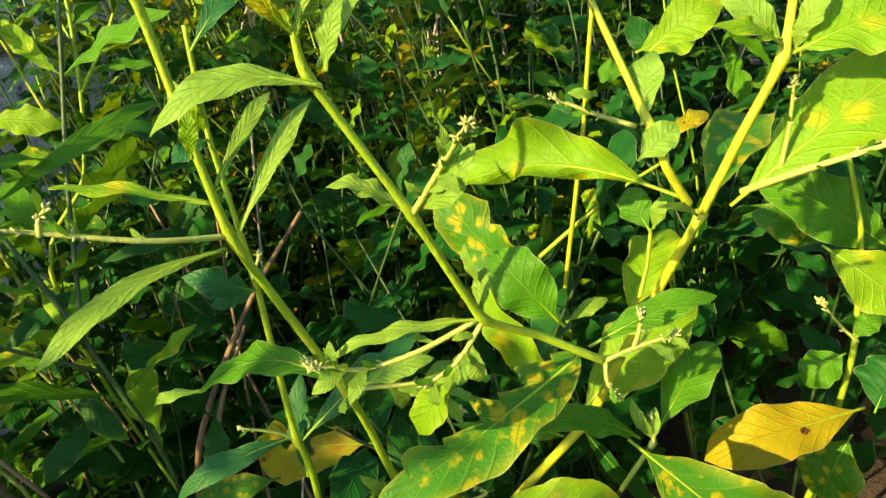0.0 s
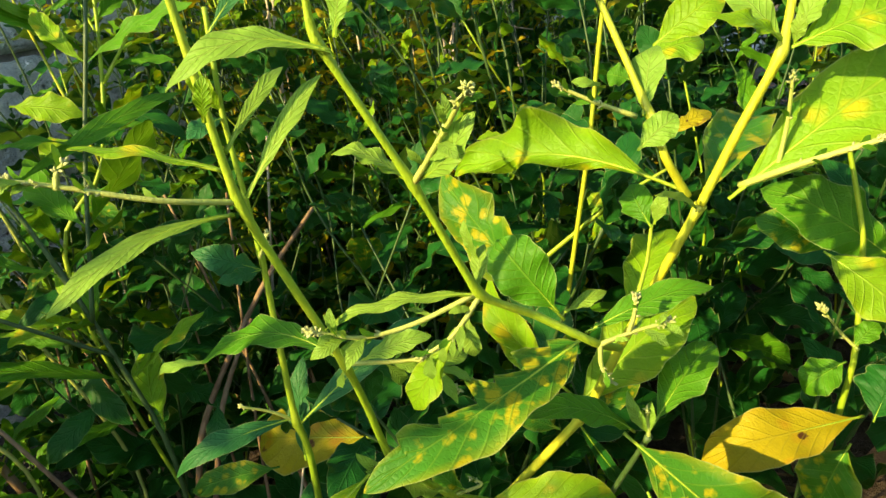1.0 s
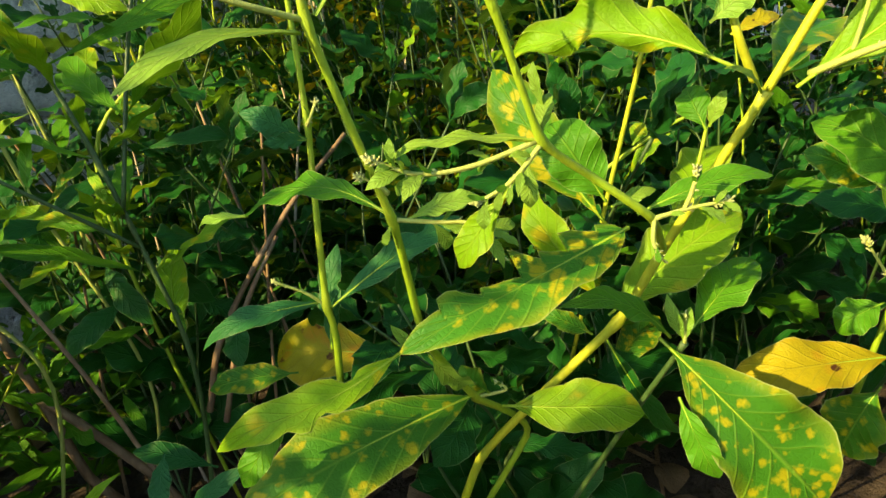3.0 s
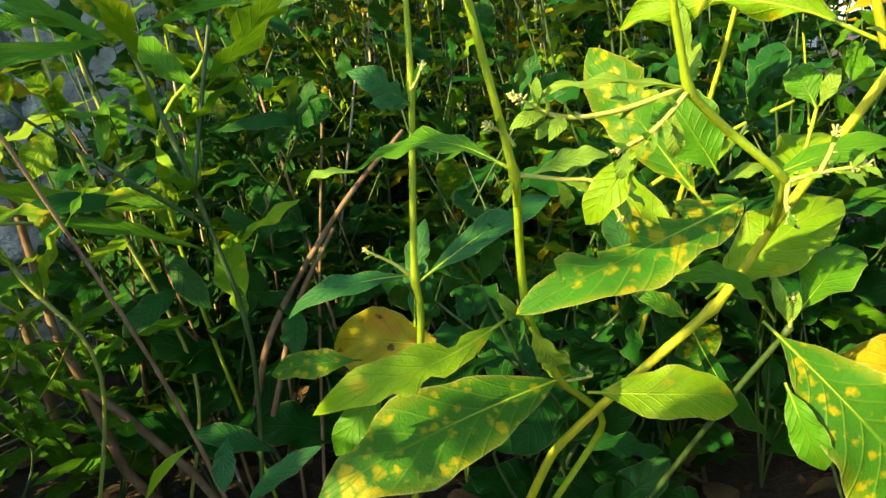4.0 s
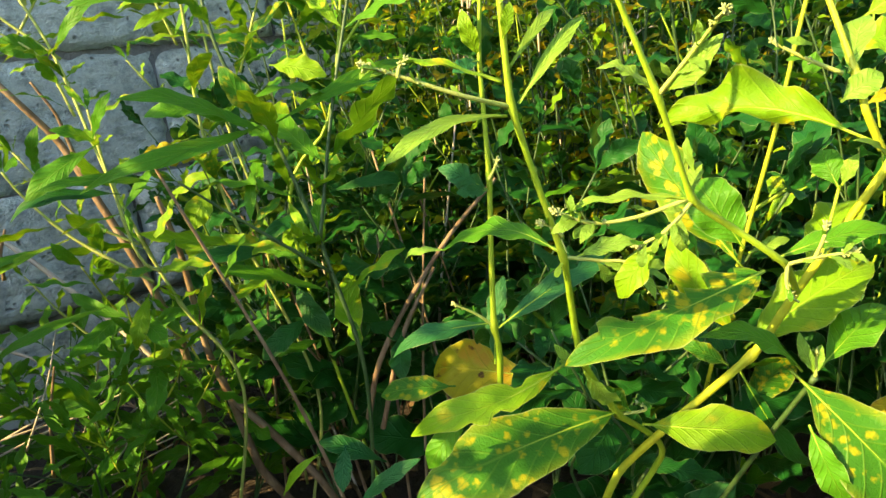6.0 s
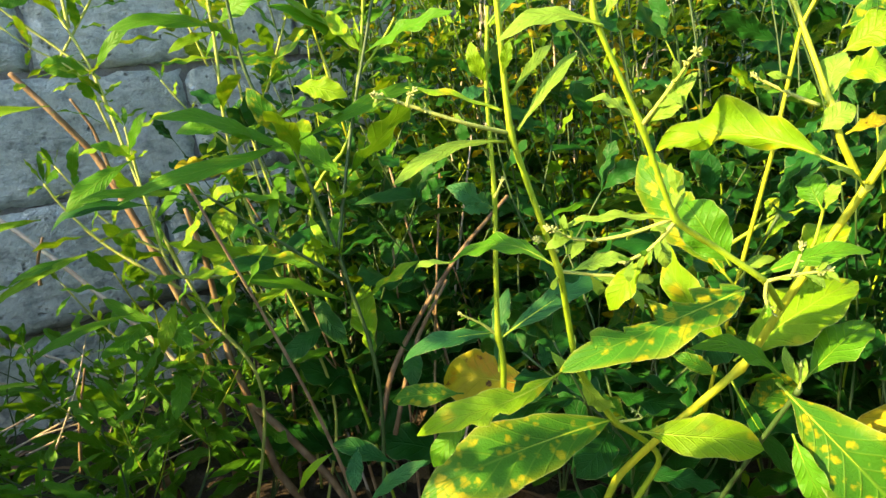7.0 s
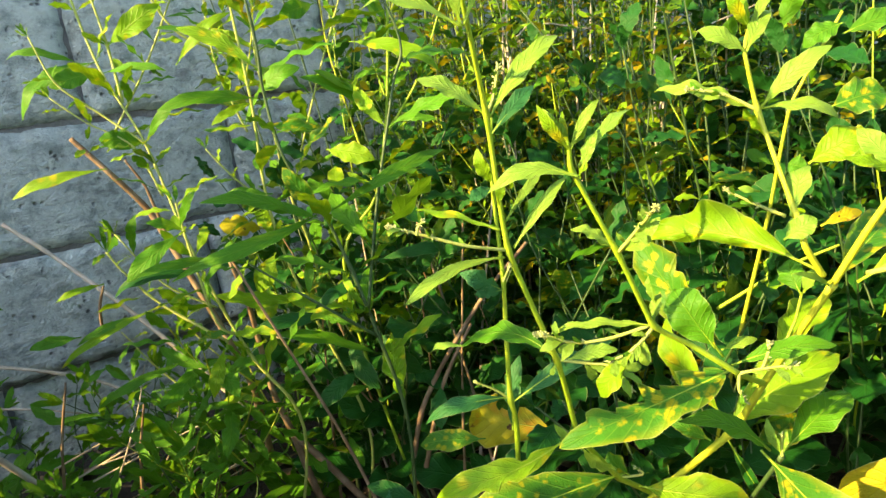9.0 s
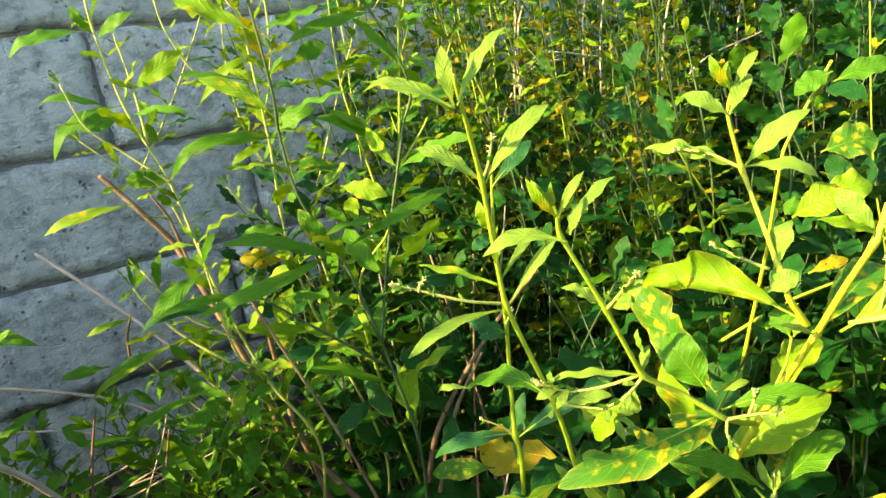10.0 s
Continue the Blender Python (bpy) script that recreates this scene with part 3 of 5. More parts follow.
leaf(main_weed, (-0.354, -0.275, 0.694), (-0.355, -0.278, 0.703), (-1.00, 0.06, -0.03), 0.0055, "p")
leaf(main_weed, (-0.375, -0.231, 0.678), (-0.360, -0.231, 0.702), (-0.85, -0.07, 0.52), 0.0118, "p", arch=0.06)
leaf(main_weed, (-0.380, -0.230, 0.667), (-0.372, -0.242, 0.677), (-0.88, -0.31, 0.36), 0.0114, "p", arch=0.15)
leaf(main_weed, (-0.321, -0.218, 0.659), (-0.304, -0.232, 0.665), (-0.57, -0.36, 0.74), 0.0088, "o")
leaf(main_weed, (-0.348, -0.226, 0.699), (-0.339, -0.250, 0.714), (-0.94, -0.12, 0.33), 0.0173, "y")
flower_spike(main_weed, [(-0.376, -0.229, 0.678), (-0.384, -0.219, 0.685), (-0.393, -0.208, 0.694)], 33, 7)
leaf(main_weed, (-0.381, -0.219, 0.691), (-0.388, -0.212, 0.694), (-0.69, -0.69, 0.20), 0.0036, "p")
leaf(main_weed, (-0.370, -0.213, 0.730), (-0.394, -0.171, 0.747), (-0.44, -0.54, 0.72), 0.0098, "p", arch=0.12, wave=0.25)
leaf(main_weed, (-0.369, -0.214, 0.731), (-0.354, -0.245, 0.726), (-0.40, -0.33, 0.85), 0.0103, "p", arch=0.1)
leaf(main_weed, (-0.369, -0.214, 0.731), (-0.354, -0.241, 0.757), (-0.90, -0.09, 0.43), 0.0115, "p", arch=0.12)
leaf(main_weed, (-0.376, -0.212, 0.759), (-0.390, -0.196, 0.773), (-0.46, -0.79, 0.40), 0.0096, "p", arch=0.12)
leaf(main_weed, (-0.376, -0.212, 0.759), (-0.356, -0.212, 0.780), (-0.62, -0.52, 0.58), 0.0087, "p", arch=0.1)
flower_spike(main_weed, [(-0.370, -0.213, 0.730), (-0.381, -0.202, 0.740), (-0.393, -0.190, 0.745)], 34, 9)
leaf(main_weed, (-0.489, -0.204, 0.719), (-0.519, -0.179, 0.718), (-0.51, -0.60, 0.62), 0.0079, "p", arch=0.14, bow=-0.12)
leaf(main_weed, (-0.487, -0.204, 0.722), (-0.484, -0.211, 0.737), (-0.96, -0.25, 0.10), 0.0058, "p")
leaf(main_weed, (-0.488, -0.200, 0.732), (-0.501, -0.199, 0.748), (-0.58, -0.68, -0.45), 0.0072, "p", arch=0.15)
leaf(main_weed, (-0.487, -0.202, 0.723), (-0.456, -0.205, 0.744), (-0.56, -0.16, 0.81), 0.0071, "p", arch=0.08)
leaf(main_weed, (-0.488, -0.200, 0.732), (-0.486, -0.208, 0.740), (-0.98, -0.20, -0.03), 0.0050, "p")
leaf(main_weed, (-0.471, -0.204, 0.682), (-0.482, -0.190, 0.695), (-0.12, -0.73, 0.67), 0.0068, "p", arch=0.12, wave=0.2)
leaf(main_weed, (-0.470, -0.206, 0.682), (-0.472, -0.229, 0.699), (-0.99, 0.12, 0.01), 0.0080, "p", bow=-0.1, arch=0.05)
flower_spike(main_weed, [(-0.471, -0.205, 0.681), (-0.474, -0.221, 0.695), (-0.481, -0.236, 0.706)], 35, 16)
leaf(main_weed, (-0.476, -0.224, 0.698), (-0.480, -0.226, 0.703), (-0.61, -0.48, -0.63), 0.0019, "p")
leaf(main_weed, (-0.451, -0.205, 0.641), (-0.444, -0.204, 0.654), (-0.85, -0.26, 0.46), 0.0056, "p")
leaf(main_weed, (-0.447, -0.204, 0.649), (-0.449, -0.202, 0.663), (-0.99, -0.04, -0.10), 0.0040, "p")
leaf(main_weed, (-0.451, -0.205, 0.640), (-0.486, -0.171, 0.641), (-0.31, -0.35, 0.88), 0.0052, "p", arch=0.1, wave=0.3)
flower_spike(main_weed, [(-0.452, -0.204, 0.640), (-0.467, -0.190, 0.635), (-0.480, -0.179, 0.635), (-0.492, -0.171, 0.642)], 36, 14)
flower_spike(main_weed, [(-0.451, -0.205, 0.639), (-0.460, -0.199, 0.629), (-0.467, -0.190, 0.623)], 37, 9)
leaf(main_weed, (-0.391, -0.204, 0.594), (-0.478, -0.158, 0.569), (-0.45, -0.42, 0.79), 0.0290, "m", "mottled leaf with chewed, jagged edges", notches=((0.12, 0.4, 0.08), (0.27, 0.66, 0.22), (0.39, 0.4, 0.07), (0.49, 0.80, 0.26), (0.64, 0.35, 0.08), (0.80, 0.4, 0.10)), bow=0.02, arch=0.05, wave=0.10, cols=14, rows=110, blunt=0.2, fold=0.2, curl=0.05, stout=0.6, petiole=0.03)
leaf(main_weed, (-0.401, -0.212, 0.603), (-0.371, -0.250, 0.614), (-0.47, -0.14, 0.87), 0.0128, "g", arch=0.1)
flower_spike(main_weed, [(-0.413, -0.224, 0.606), (-0.404, -0.233, 0.608), (-0.395, -0.243, 0.609)], 38, 12)
flower_spike(main_weed, [(-0.405, -0.231, 0.607), (-0.405, -0.234, 0.615), (-0.404, -0.235, 0.622)], 39, 9)
flower_spike(main_weed, [(-0.413, -0.224, 0.606), (-0.414, -0.224, 0.598), (-0.412, -0.226, 0.591)], 40, 10)
leaf(main_weed, (-0.456, -0.195, 0.625), (-0.463, -0.176, 0.598), (-0.97, -0.07, 0.22), 0.0121, "y", arch=0.06)
leaf(main_weed, (-0.384, -0.191, 0.601), (-0.392, -0.172, 0.634), (-0.81, -0.50, 0.30), 0.0250, "g", arch=0.08, blunt=0.7, cols=10)
leaf(main_weed, (-0.352, -0.174, 0.580), (-0.356, -0.117, 0.653), (-0.97, -0.22, 0.12), 0.0300, "m", arch=0.05, wave=0.22, blunt=0.05, ripple=0.05, cols=10, bites=0.2)
leaf(main_weed, (-0.364, -0.180, 0.540), (-0.307, -0.220, 0.579), (-0.65, -0.22, 0.73), 0.0326, "y", arch=0.08)
leaf(main_weed, (-0.352, -0.172, 0.539), (-0.359, -0.133, 0.597), (-0.99, -0.13, -0.05), 0.0219, "y")
leaf(main_weed, (-0.339, -0.199, 0.579), (-0.290, -0.205, 0.607), (-0.48, 0.01, 0.88), 0.0250, "y")
leaf(main_weed, (-0.374, -0.188, 0.596), (-0.359, -0.201, 0.601), (-0.56, -0.39, 0.73), 0.0066, "p")
leaf(main_weed, (-0.371, -0.175, 0.532), (-0.386, -0.158, 0.546), (-0.46, -0.77, 0.45), 0.0098, "m")

slim_weed = plant_at((-0.400, -0.020, 0.250), "slim weed with opposite lance-shaped leaves and flower spikes", "weeds along the wall")
stem(slim_weed, [(-0.400, -0.020, 0.255), (-0.355, -0.121, 0.448), (-0.402, -0.126, 0.500), (-0.444, -0.138, 0.553), (-0.455, -0.144, 0.586), (-0.467, -0.152, 0.614), (-0.492, -0.154, 0.682), (-0.501, -0.162, 0.749), (-0.521, -0.181, 0.800)], 0.0021, 0.0011, "g", "ridged green stem", knots=[(-0.402, -0.126, 0.500), (-0.444, -0.138, 0.553), (-0.467, -0.152, 0.614), (-0.492, -0.154, 0.682), (-0.501, -0.162, 0.749)])
leaf(slim_weed, (-0.524, -0.182, 0.787), (-0.528, -0.185, 0.812), (-0.79, -0.58, -0.19), 0.0074, "p")
leaf(slim_weed, (-0.523, -0.183, 0.787), (-0.499, -0.192, 0.817), (-0.78, -0.31, 0.54), 0.0075, "p")
leaf(slim_weed, (-0.524, -0.183, 0.786), (-0.552, -0.157, 0.804), (-0.14, -0.67, 0.73), 0.0080, "p", arch=0.1)
leaf(slim_weed, (-0.501, -0.162, 0.749), (-0.521, -0.139, 0.770), (-0.14, -0.74, 0.66), 0.0098, "p", arch=0.12)
leaf(slim_weed, (-0.500, -0.163, 0.748), (-0.459, -0.169, 0.781), (-0.60, -0.44, 0.67), 0.0110, "p", arch=0.1)
flower_spike(slim_weed, [(-0.501, -0.162, 0.749), (-0.495, -0.161, 0.756), (-0.492, -0.164, 0.770)], 41, 8)
leaf(slim_weed, (-0.494, -0.153, 0.679), (-0.548, -0.143, 0.668), (-0.26, -0.59, 0.76), 0.0068, "p", arch=0.13, bow=-0.05, wave=0.12, curl=0.0, blunt=0.5)
leaf(slim_weed, (-0.490, -0.156, 0.683), (-0.462, -0.168, 0.714), (-0.74, -0.46, 0.49), 0.0062, "p", arch=0.05)
leaf(slim_weed, (-0.493, -0.156, 0.697), (-0.465, -0.156, 0.718), (-0.44, -0.69, 0.58), 0.0047, "p")
leaf(slim_weed, (-0.492, -0.150, 0.692), (-0.519, -0.118, 0.706), (-0.10, -0.47, 0.88), 0.0056, "y", arch=0.05, wave=0.25, curl=0.0)
leaf(slim_weed, (-0.500, -0.161, 0.707), (-0.500, -0.166, 0.719), (-0.71, -0.64, -0.28), 0.0049, "y")
flower_spike(slim_weed, [(-0.492, -0.154, 0.682), (-0.513, -0.149, 0.689), (-0.533, -0.138, 0.699), (-0.544, -0.132, 0.704)], 42, 16)
flower_spike(slim_weed, [(-0.533, -0.138, 0.698), (-0.532, -0.139, 0.702), (-0.530, -0.140, 0.704)], 43, 5)
leaf(slim_weed, (-0.467, -0.151, 0.616), (-0.489, -0.096, 0.615), (-0.30, -0.22, 0.93), 0.0150, "g", arch=0.17, bow=-0.12, curl=0.0, blunt=0.2)
leaf(slim_weed, (-0.488, -0.096, 0.616), (-0.500, -0.076, 0.613), (-0.48, -0.13, 0.87), 0.0054, "p", petiole=0.02)
flower_spike(slim_weed, [(-0.467, -0.152, 0.614), (-0.456, -0.163, 0.611), (-0.449, -0.173, 0.609), (-0.442, -0.180, 0.595)], 44, 14)
leaf(slim_weed, (-0.462, -0.155, 0.613), (-0.446, -0.176, 0.619), (-0.60, -0.22, 0.77), 0.0089, "p")
leaf(slim_weed, (-0.456, -0.163, 0.611), (-0.449, -0.173, 0.605), (-0.34, -0.66, 0.67), 0.0047, "p")
flower_spike(slim_weed, [(-0.469, -0.154, 0.624), (-0.473, -0.153, 0.629), (-0.478, -0.150, 0.632)], 45, 9)
leaf(slim_weed, (-0.468, -0.152, 0.612), (-0.469, -0.148, 0.604), (-0.90, -0.43, -0.10), 0.0029, "p")
leaf(slim_weed, (-0.446, -0.137, 0.550), (-0.460, -0.136, 0.566), (-0.49, -0.78, -0.38), 0.0054, "p")
leaf(slim_weed, (-0.448, -0.135, 0.552), (-0.458, -0.137, 0.557), (0.22, -0.98, 0.04), 0.0042, "p")
leaf(slim_weed, (-0.450, -0.132, 0.551), (-0.525, -0.099, 0.538), (-0.37, -0.54, 0.75), 0.0179, "y", "pale mottled leaf with a ragged tip", arch=0.14, bow=0.1, bites=0.3)
leaf(slim_weed, (-0.398, -0.129, 0.503), (-0.519, -0.085, 0.489), (-0.29, -0.56, 0.78), 0.0392, "m", "large leaf covered with yellow spots", arch=0.1, wave=0.06, cols=10)
leaf(slim_weed, (-0.494, -0.108, 0.540), (-0.516, -0.096, 0.510), (-0.79, -0.48, 0.39), 0.0126, "g", petiole=0.02)
leaf(slim_weed, (-0.394, -0.136, 0.494), (-0.365, -0.197, 0.497), (-0.50, -0.34, 0.80), 0.0272, "y", arch=0.1, bow=-0.04, cols=10, blunt=0.2)
leaf(slim_weed, (-0.445, -0.140, 0.547), (-0.416, -0.137, 0.517), (-0.59, -0.54, -0.60), 0.0118, "p")
leaf(slim_weed, (-0.397, -0.131, 0.501), (-0.402, -0.118, 0.515), (-0.95, -0.32, -0.04), 0.0154, "m")
flower_spike(slim_weed, [(-0.402, -0.126, 0.500), (-0.390, -0.136, 0.501), (-0.393, -0.133, 0.506)], 46, 6)

def sprig(plant, points, seed, many, size):
    """Small pale leaves set along a flower stalk, most of them near its outer end."""
    rng = random.Random(seed)
    line = curve_points(points, 10)
    for k in range(many):
        at = rng.random() ** 0.6
        i = min(int(at * (len(line) - 1)), len(line) - 2)
        ahead = (line[i + 1] - line[i]).normalized()
        side = ahead.orthogonal().normalized()
        a = 2.4 * k + rng.uniform(-0.4, 0.4)
        way = (side * math.cos(a) + ahead.cross(side) * math.sin(a) + ahead * rng.uniform(0.5, 1.3)).normalized()
        long = size * rng.uniform(0.6, 1.3)
        leaf(plant, line[i], line[i] + way * long, (-0.6 + rng.gauss(0, 0.3), -0.5 + rng.gauss(0, 0.3), 0.6), long * rng.uniform(0.28, 0.42), "p", arch=0.12, rows=12, cols=6)


sprig(slim_weed, [(-0.465, -0.154, 0.613), (-0.456, -0.163, 0.611), (-0.449, -0.173, 0.609), (-0.442, -0.180, 0.597)], 5, 10, 0.013)
sprig(main_weed, [(-0.452, -0.204, 0.640), (-0.467, -0.190, 0.635), (-0.480, -0.179, 0.635), (-0.490, -0.172, 0.641)], 6, 9, 0.010)
sprig(main_weed, [(-0.451, -0.205, 0.639), (-0.460, -0.199, 0.629), (-0.467, -0.190, 0.623)], 7, 7, 0.011)
sprig(main_weed, [(-0.471, -0.205, 0.681), (-0.474, -0.221, 0.695), (-0.480, -0.234, 0.704)], 8, 5, 0.009)
sprig(main_weed, [(-0.413, -0.224, 0.606), (-0.404, -0.233, 0.608), (-0.395, -0.243, 0.609)], 9, 6, 0.009)
sprig(slim_weed, [(-0.513, -0.149, 0.689), (-0.533, -0.138, 0.699), (-0.543, -0.132, 0.703)], 10, 5, 0.007)

teal_weed = plant_at((-0.420, -0.010, 0.250), "slender shaded weed with drooping leaves, coloured blue-green as by skylight", "weeds along the wall")
stem(teal_weed, [(-0.420, -0.010, 0.255), (-0.440, -0.073, 0.529), (-0.444, -0.076, 0.557), (-0.444, -0.080, 0.599), (-0.443, -0.084, 0.643), (-0.446, -0.089, 0.702), (-0.445, -0.095, 0.743)], 0.002, 0.001, "g", knots=[(-0.444, -0.076, 0.557), (-0.443, -0.084, 0.643)])
leaf(teal_weed, (-0.443, -0.076, 0.559), (-0.494, -0.045, 0.554), (-0.35, -0.45, 0.82), 0.0118, "b", arch=0.1)
leaf(teal_weed, (-0.443, -0.078, 0.556), (-0.376, -0.108, 0.586), (-0.53, -0.44, 0.72), 0.0153, "b", arch=0.08, bites=0.2)
leaf(teal_weed, (-0.441, -0.070, 0.531), (-0.427, -0.069, 0.581), (-0.89, -0.38, 0.27), 0.0129, "b", bites=0.2)
flower_spike(teal_weed, [(-0.444, -0.076, 0.557), (-0.452, -0.072, 0.566), (-0.464, -0.067, 0.575)], 51, 9, 0.0008)
leaf(teal_weed, (-0.445, -0.084, 0.636), (-0.468, -0.076, 0.652), (-0.23, -0.96, 0.14), 0.0131, "b", bites=0.3, arch=0.1)
leaf(teal_weed, (-0.445, -0.084, 0.636), (-0.466, -0.084, 0.639), (-0.01, -0.98, 0.18), 0.0074, "b", bites=0.3)
flower_spike(teal_weed, [(-0.443, -0.084, 0.643), (-0.446, -0.088, 0.643), (-0.442, -0.091, 0.652)], 52, 10)
leaf(teal_weed, (-0.446, -0.089, 0.702), (-0.464, -0.089, 0.698), (-0.16, -0.73, 0.66), 0.0084, "b")
leaf(teal_weed, (-0.445, -0.089, 0.703), (-0.456, -0.090, 0.725), (-0.75, -0.54, -0.37), 0.0090, "y")
leaf(teal_weed, (-0.446, -0.095, 0.734), (-0.417, -0.103, 0.758), (-0.56, -0.70, 0.44), 0.0097, "b")

low_weed = plant_at((-0.350, -0.050, 0.250), "low weed with a whorl of broad sunlit leaves", "weeds along the wall")
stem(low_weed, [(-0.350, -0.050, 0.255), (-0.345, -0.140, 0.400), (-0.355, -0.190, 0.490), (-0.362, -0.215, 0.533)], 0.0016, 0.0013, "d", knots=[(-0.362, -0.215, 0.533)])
leaf(low_weed, (-0.360, -0.216, 0.537), (-0.311, -0.228, 0.558), (-0.42, -0.15, 0.90), 0.0227, "g", arch=0.06)
leaf(low_weed, (-0.365, -0.210, 0.536), (-0.407, -0.187, 0.568), (0.15, -0.71, 0.69), 0.0147, "g", arch=0.14)
leaf(low_weed, (-0.368, -0.206, 0.536), (-0.343, -0.271, 0.457), (-0.74, -0.27, 0.62), 0.0490, "m", "large leaf with yellow mottled margin", arch=0.08, cols=12, rows=30, curl=0.05, blunt=0.3)
leaf(low_weed, (-0.376, -0.218, 0.514), (-0.374, -0.235, 0.477), (-0.95, -0.30, 0.07), 0.0146, "g")
leaf(low_weed, (-0.362, -0.215, 0.534), (-0.367, -0.209, 0.555), (-0.92, -0.36, -0.13), 0.0061, "p")
leaf(low_weed, (-0.362, -0.215, 0.534), (-0.359, -0.216, 0.549), (-0.99, -0.02, 0.15), 0.0062, "p")
flower_spike(low_weed, [(-0.362, -0.215, 0.533), (-0.362, -0.215, 0.542), (-0.362, -0.215, 0.547)], 61, 5)
leaf(low_weed, (-0.334, -0.161, 0.512), (-0.307, -0.194, 0.443), (-0.94, -0.20, -0.27), 0.0131, "d")

yellowing_weed = plant_at((-0.200, -0.200, 0.250), "weed with one large orange-yellow dying leaf", "weeds along the wall")
stem(yellowing_weed, [(-0.200, -0.200, 0.255), (-0.215, -0.250, 0.400), (-0.223, -0.274, 0.507), (-0.215, -0.277, 0.577), (-0.215, -0.270, 0.629)], 0.0022, 0.0012, "g")
leaf(yellowing_weed, (-0.245, -0.282, 0.488), (-0.308, -0.221, 0.489), (-0.40, -0.43, 0.81), 0.0312, "o", "large orange-yellow dying leaf with a brown spot", arch=0.1, bow=0.02, blunt=0.6)
leaf(yellowing_weed, (-0.243, -0.286, 0.484), (-0.228, -0.297, 0.511), (-0.79, 0.26, 0.56), 0.0318, "d")
leaf(yellowing_weed, (-0.240, -0.263, 0.578), (-0.240, -0.302, 0.543), (-0.74, -0.45, 0.50), 0.0295, "y")
leaf(yellowing_weed, (-0.197, -0.293, 0.555), (-0.216, -0.233, 0.607), (-0.67, -0.59, 0.44), 0.0377, "g")
leaf(yellowing_weed, (-0.204, -0.263, 0.566), (-0.226, -0.228, 0.590), (-0.63, -0.67, 0.40), 0.0249, "m")
flower_spike(yellowing_weed, [(-0.236, -0.278, 0.522), (-0.241, -0.271, 0.533), (-0.246, -0.262, 0.550)], 71, 8, 0.0017)
leaf(yellowing_weed, (-0.238, -0.276, 0.524), (-0.228, -0.286, 0.535), (-0.71, 0.10, 0.70), 0.0124, "g")
leaf(yellowing_weed, (-0.225, -0.271, 0.508), (-0.238, -0.251, 0.493), (-0.70, 0.08, 0.71), 0.0226, "g")
leaf(yellowing_weed, (-0.238, -0.275, 0.464), (-0.249, -0.260, 0.422), (-0.88, 0.31, 0.36), 0.0368, "m")

tall_weed = plant_at((-0.220, -0.030, 0.250), "tall thin-stemmed weed behind the sunlit leaves", "weeds along the wall")
stem(tall_weed, [(-0.220, -0.030, 0.255), (-0.234, -0.108, 0.535), (-0.236, -0.138, 0.640), (-0.239, -0.158, 0.718), (-0.218, -0.182, 0.774)], 0.0018, 0.0011, "y", knots=[(-0.229, -0.135, 0.662)])
stem(tall_weed, [(-0.242, -0.096, 0.562), (-0.217, -0.141, 0.597), (-0.196, -0.168, 0.611)], 0.0016, 0.001, "g")
leaf(tall_weed, (-0.227, -0.129, 0.590), (-0.218, -0.132, 0.603), (-0.81, -0.32, 0.48), 0.0112, "y")
leaf(tall_weed, (-0.212, -0.147, 0.595), (-0.229, -0.127, 0.575), (-0.78, -0.03, 0.62), 0.0093, "y")
leaf(tall_weed, (-0.226, -0.172, 0.684), (-0.202, -0.198, 0.687), (-0.60, -0.47, 0.64), 0.0236, "y")
leaf(tall_weed, (-0.225, -0.176, 0.714), (-0.197, -0.199, 0.720), (-0.59, -0.58, 0.56), 0.0275, "m")
leaf(tall_weed, (-0.219, -0.183, 0.767), (-0.238, -0.167, 0.757), (-0.68, -0.44, 0.59), 0.0153, "g")
leaf(tall_weed, (-0.220, -0.183, 0.760), (-0.192, -0.207, 0.768), (-0.63, -0.53, 0.57), 0.0157, "g")
leaf(tall_weed, (-0.229, -0.164, 0.673), (-0.233, -0.152, 0.678), (-0.72, -0.51, 0.48), 0.0141, "g")

wall_weed = plant_at((-0.500, 0.300, 0.250), "bushy weed with brown woody stems close to the block wall", "weeds along the wall")
leafy(wall_weed, [(-0.500, 0.300, 0.255), (-0.481, 0.241, 0.438), (-0.514, 0.261, 0.530), (-0.540, 0.282, 0.638), (-0.553, 0.316, 0.753), (-0.572, 0.346, 0.831), (-0.581, 0.359, 0.910), (-0.581, 0.367, 0.964)], 0.0018, 0.001, "p", 101, bare=0.35, size=0.07)
leafy(wall_weed, [(-0.549, 0.314, 0.749), (-0.583, 0.335, 0.788), (-0.613, 0.347, 0.822), (-0.625, 0.353, 0.867)], 0.0014, 0.0008, "p", 102, bare=0.15, size=0.03)
leafy(wall_weed, [(-0.561, 0.335, 0.796), (-0.561, 0.341, 0.852), (-0.565, 0.349, 0.910)], 0.0015, 0.001, "p", 103, bare=0.1, size=0.03)
leafy(wall_weed, [(-0.516, 0.187, 0.573), (-0.555, 0.177, 0.589), (-0.564, 0.179, 0.646), (-0.566, 0.183, 0.681), (-0.567, 0.183, 0.704)], 0.0013, 0.0008, "p", 104, bare=0.2, size=0.05)
leafy(wall_weed, [(-0.547, 0.199, 0.569), (-0.588, 0.231, 0.611), (-0.611, 0.244, 0.647), (-0.620, 0.248, 0.668)], 0.0014, 0.0008, "p", 105, bare=0.3, size=0.05)

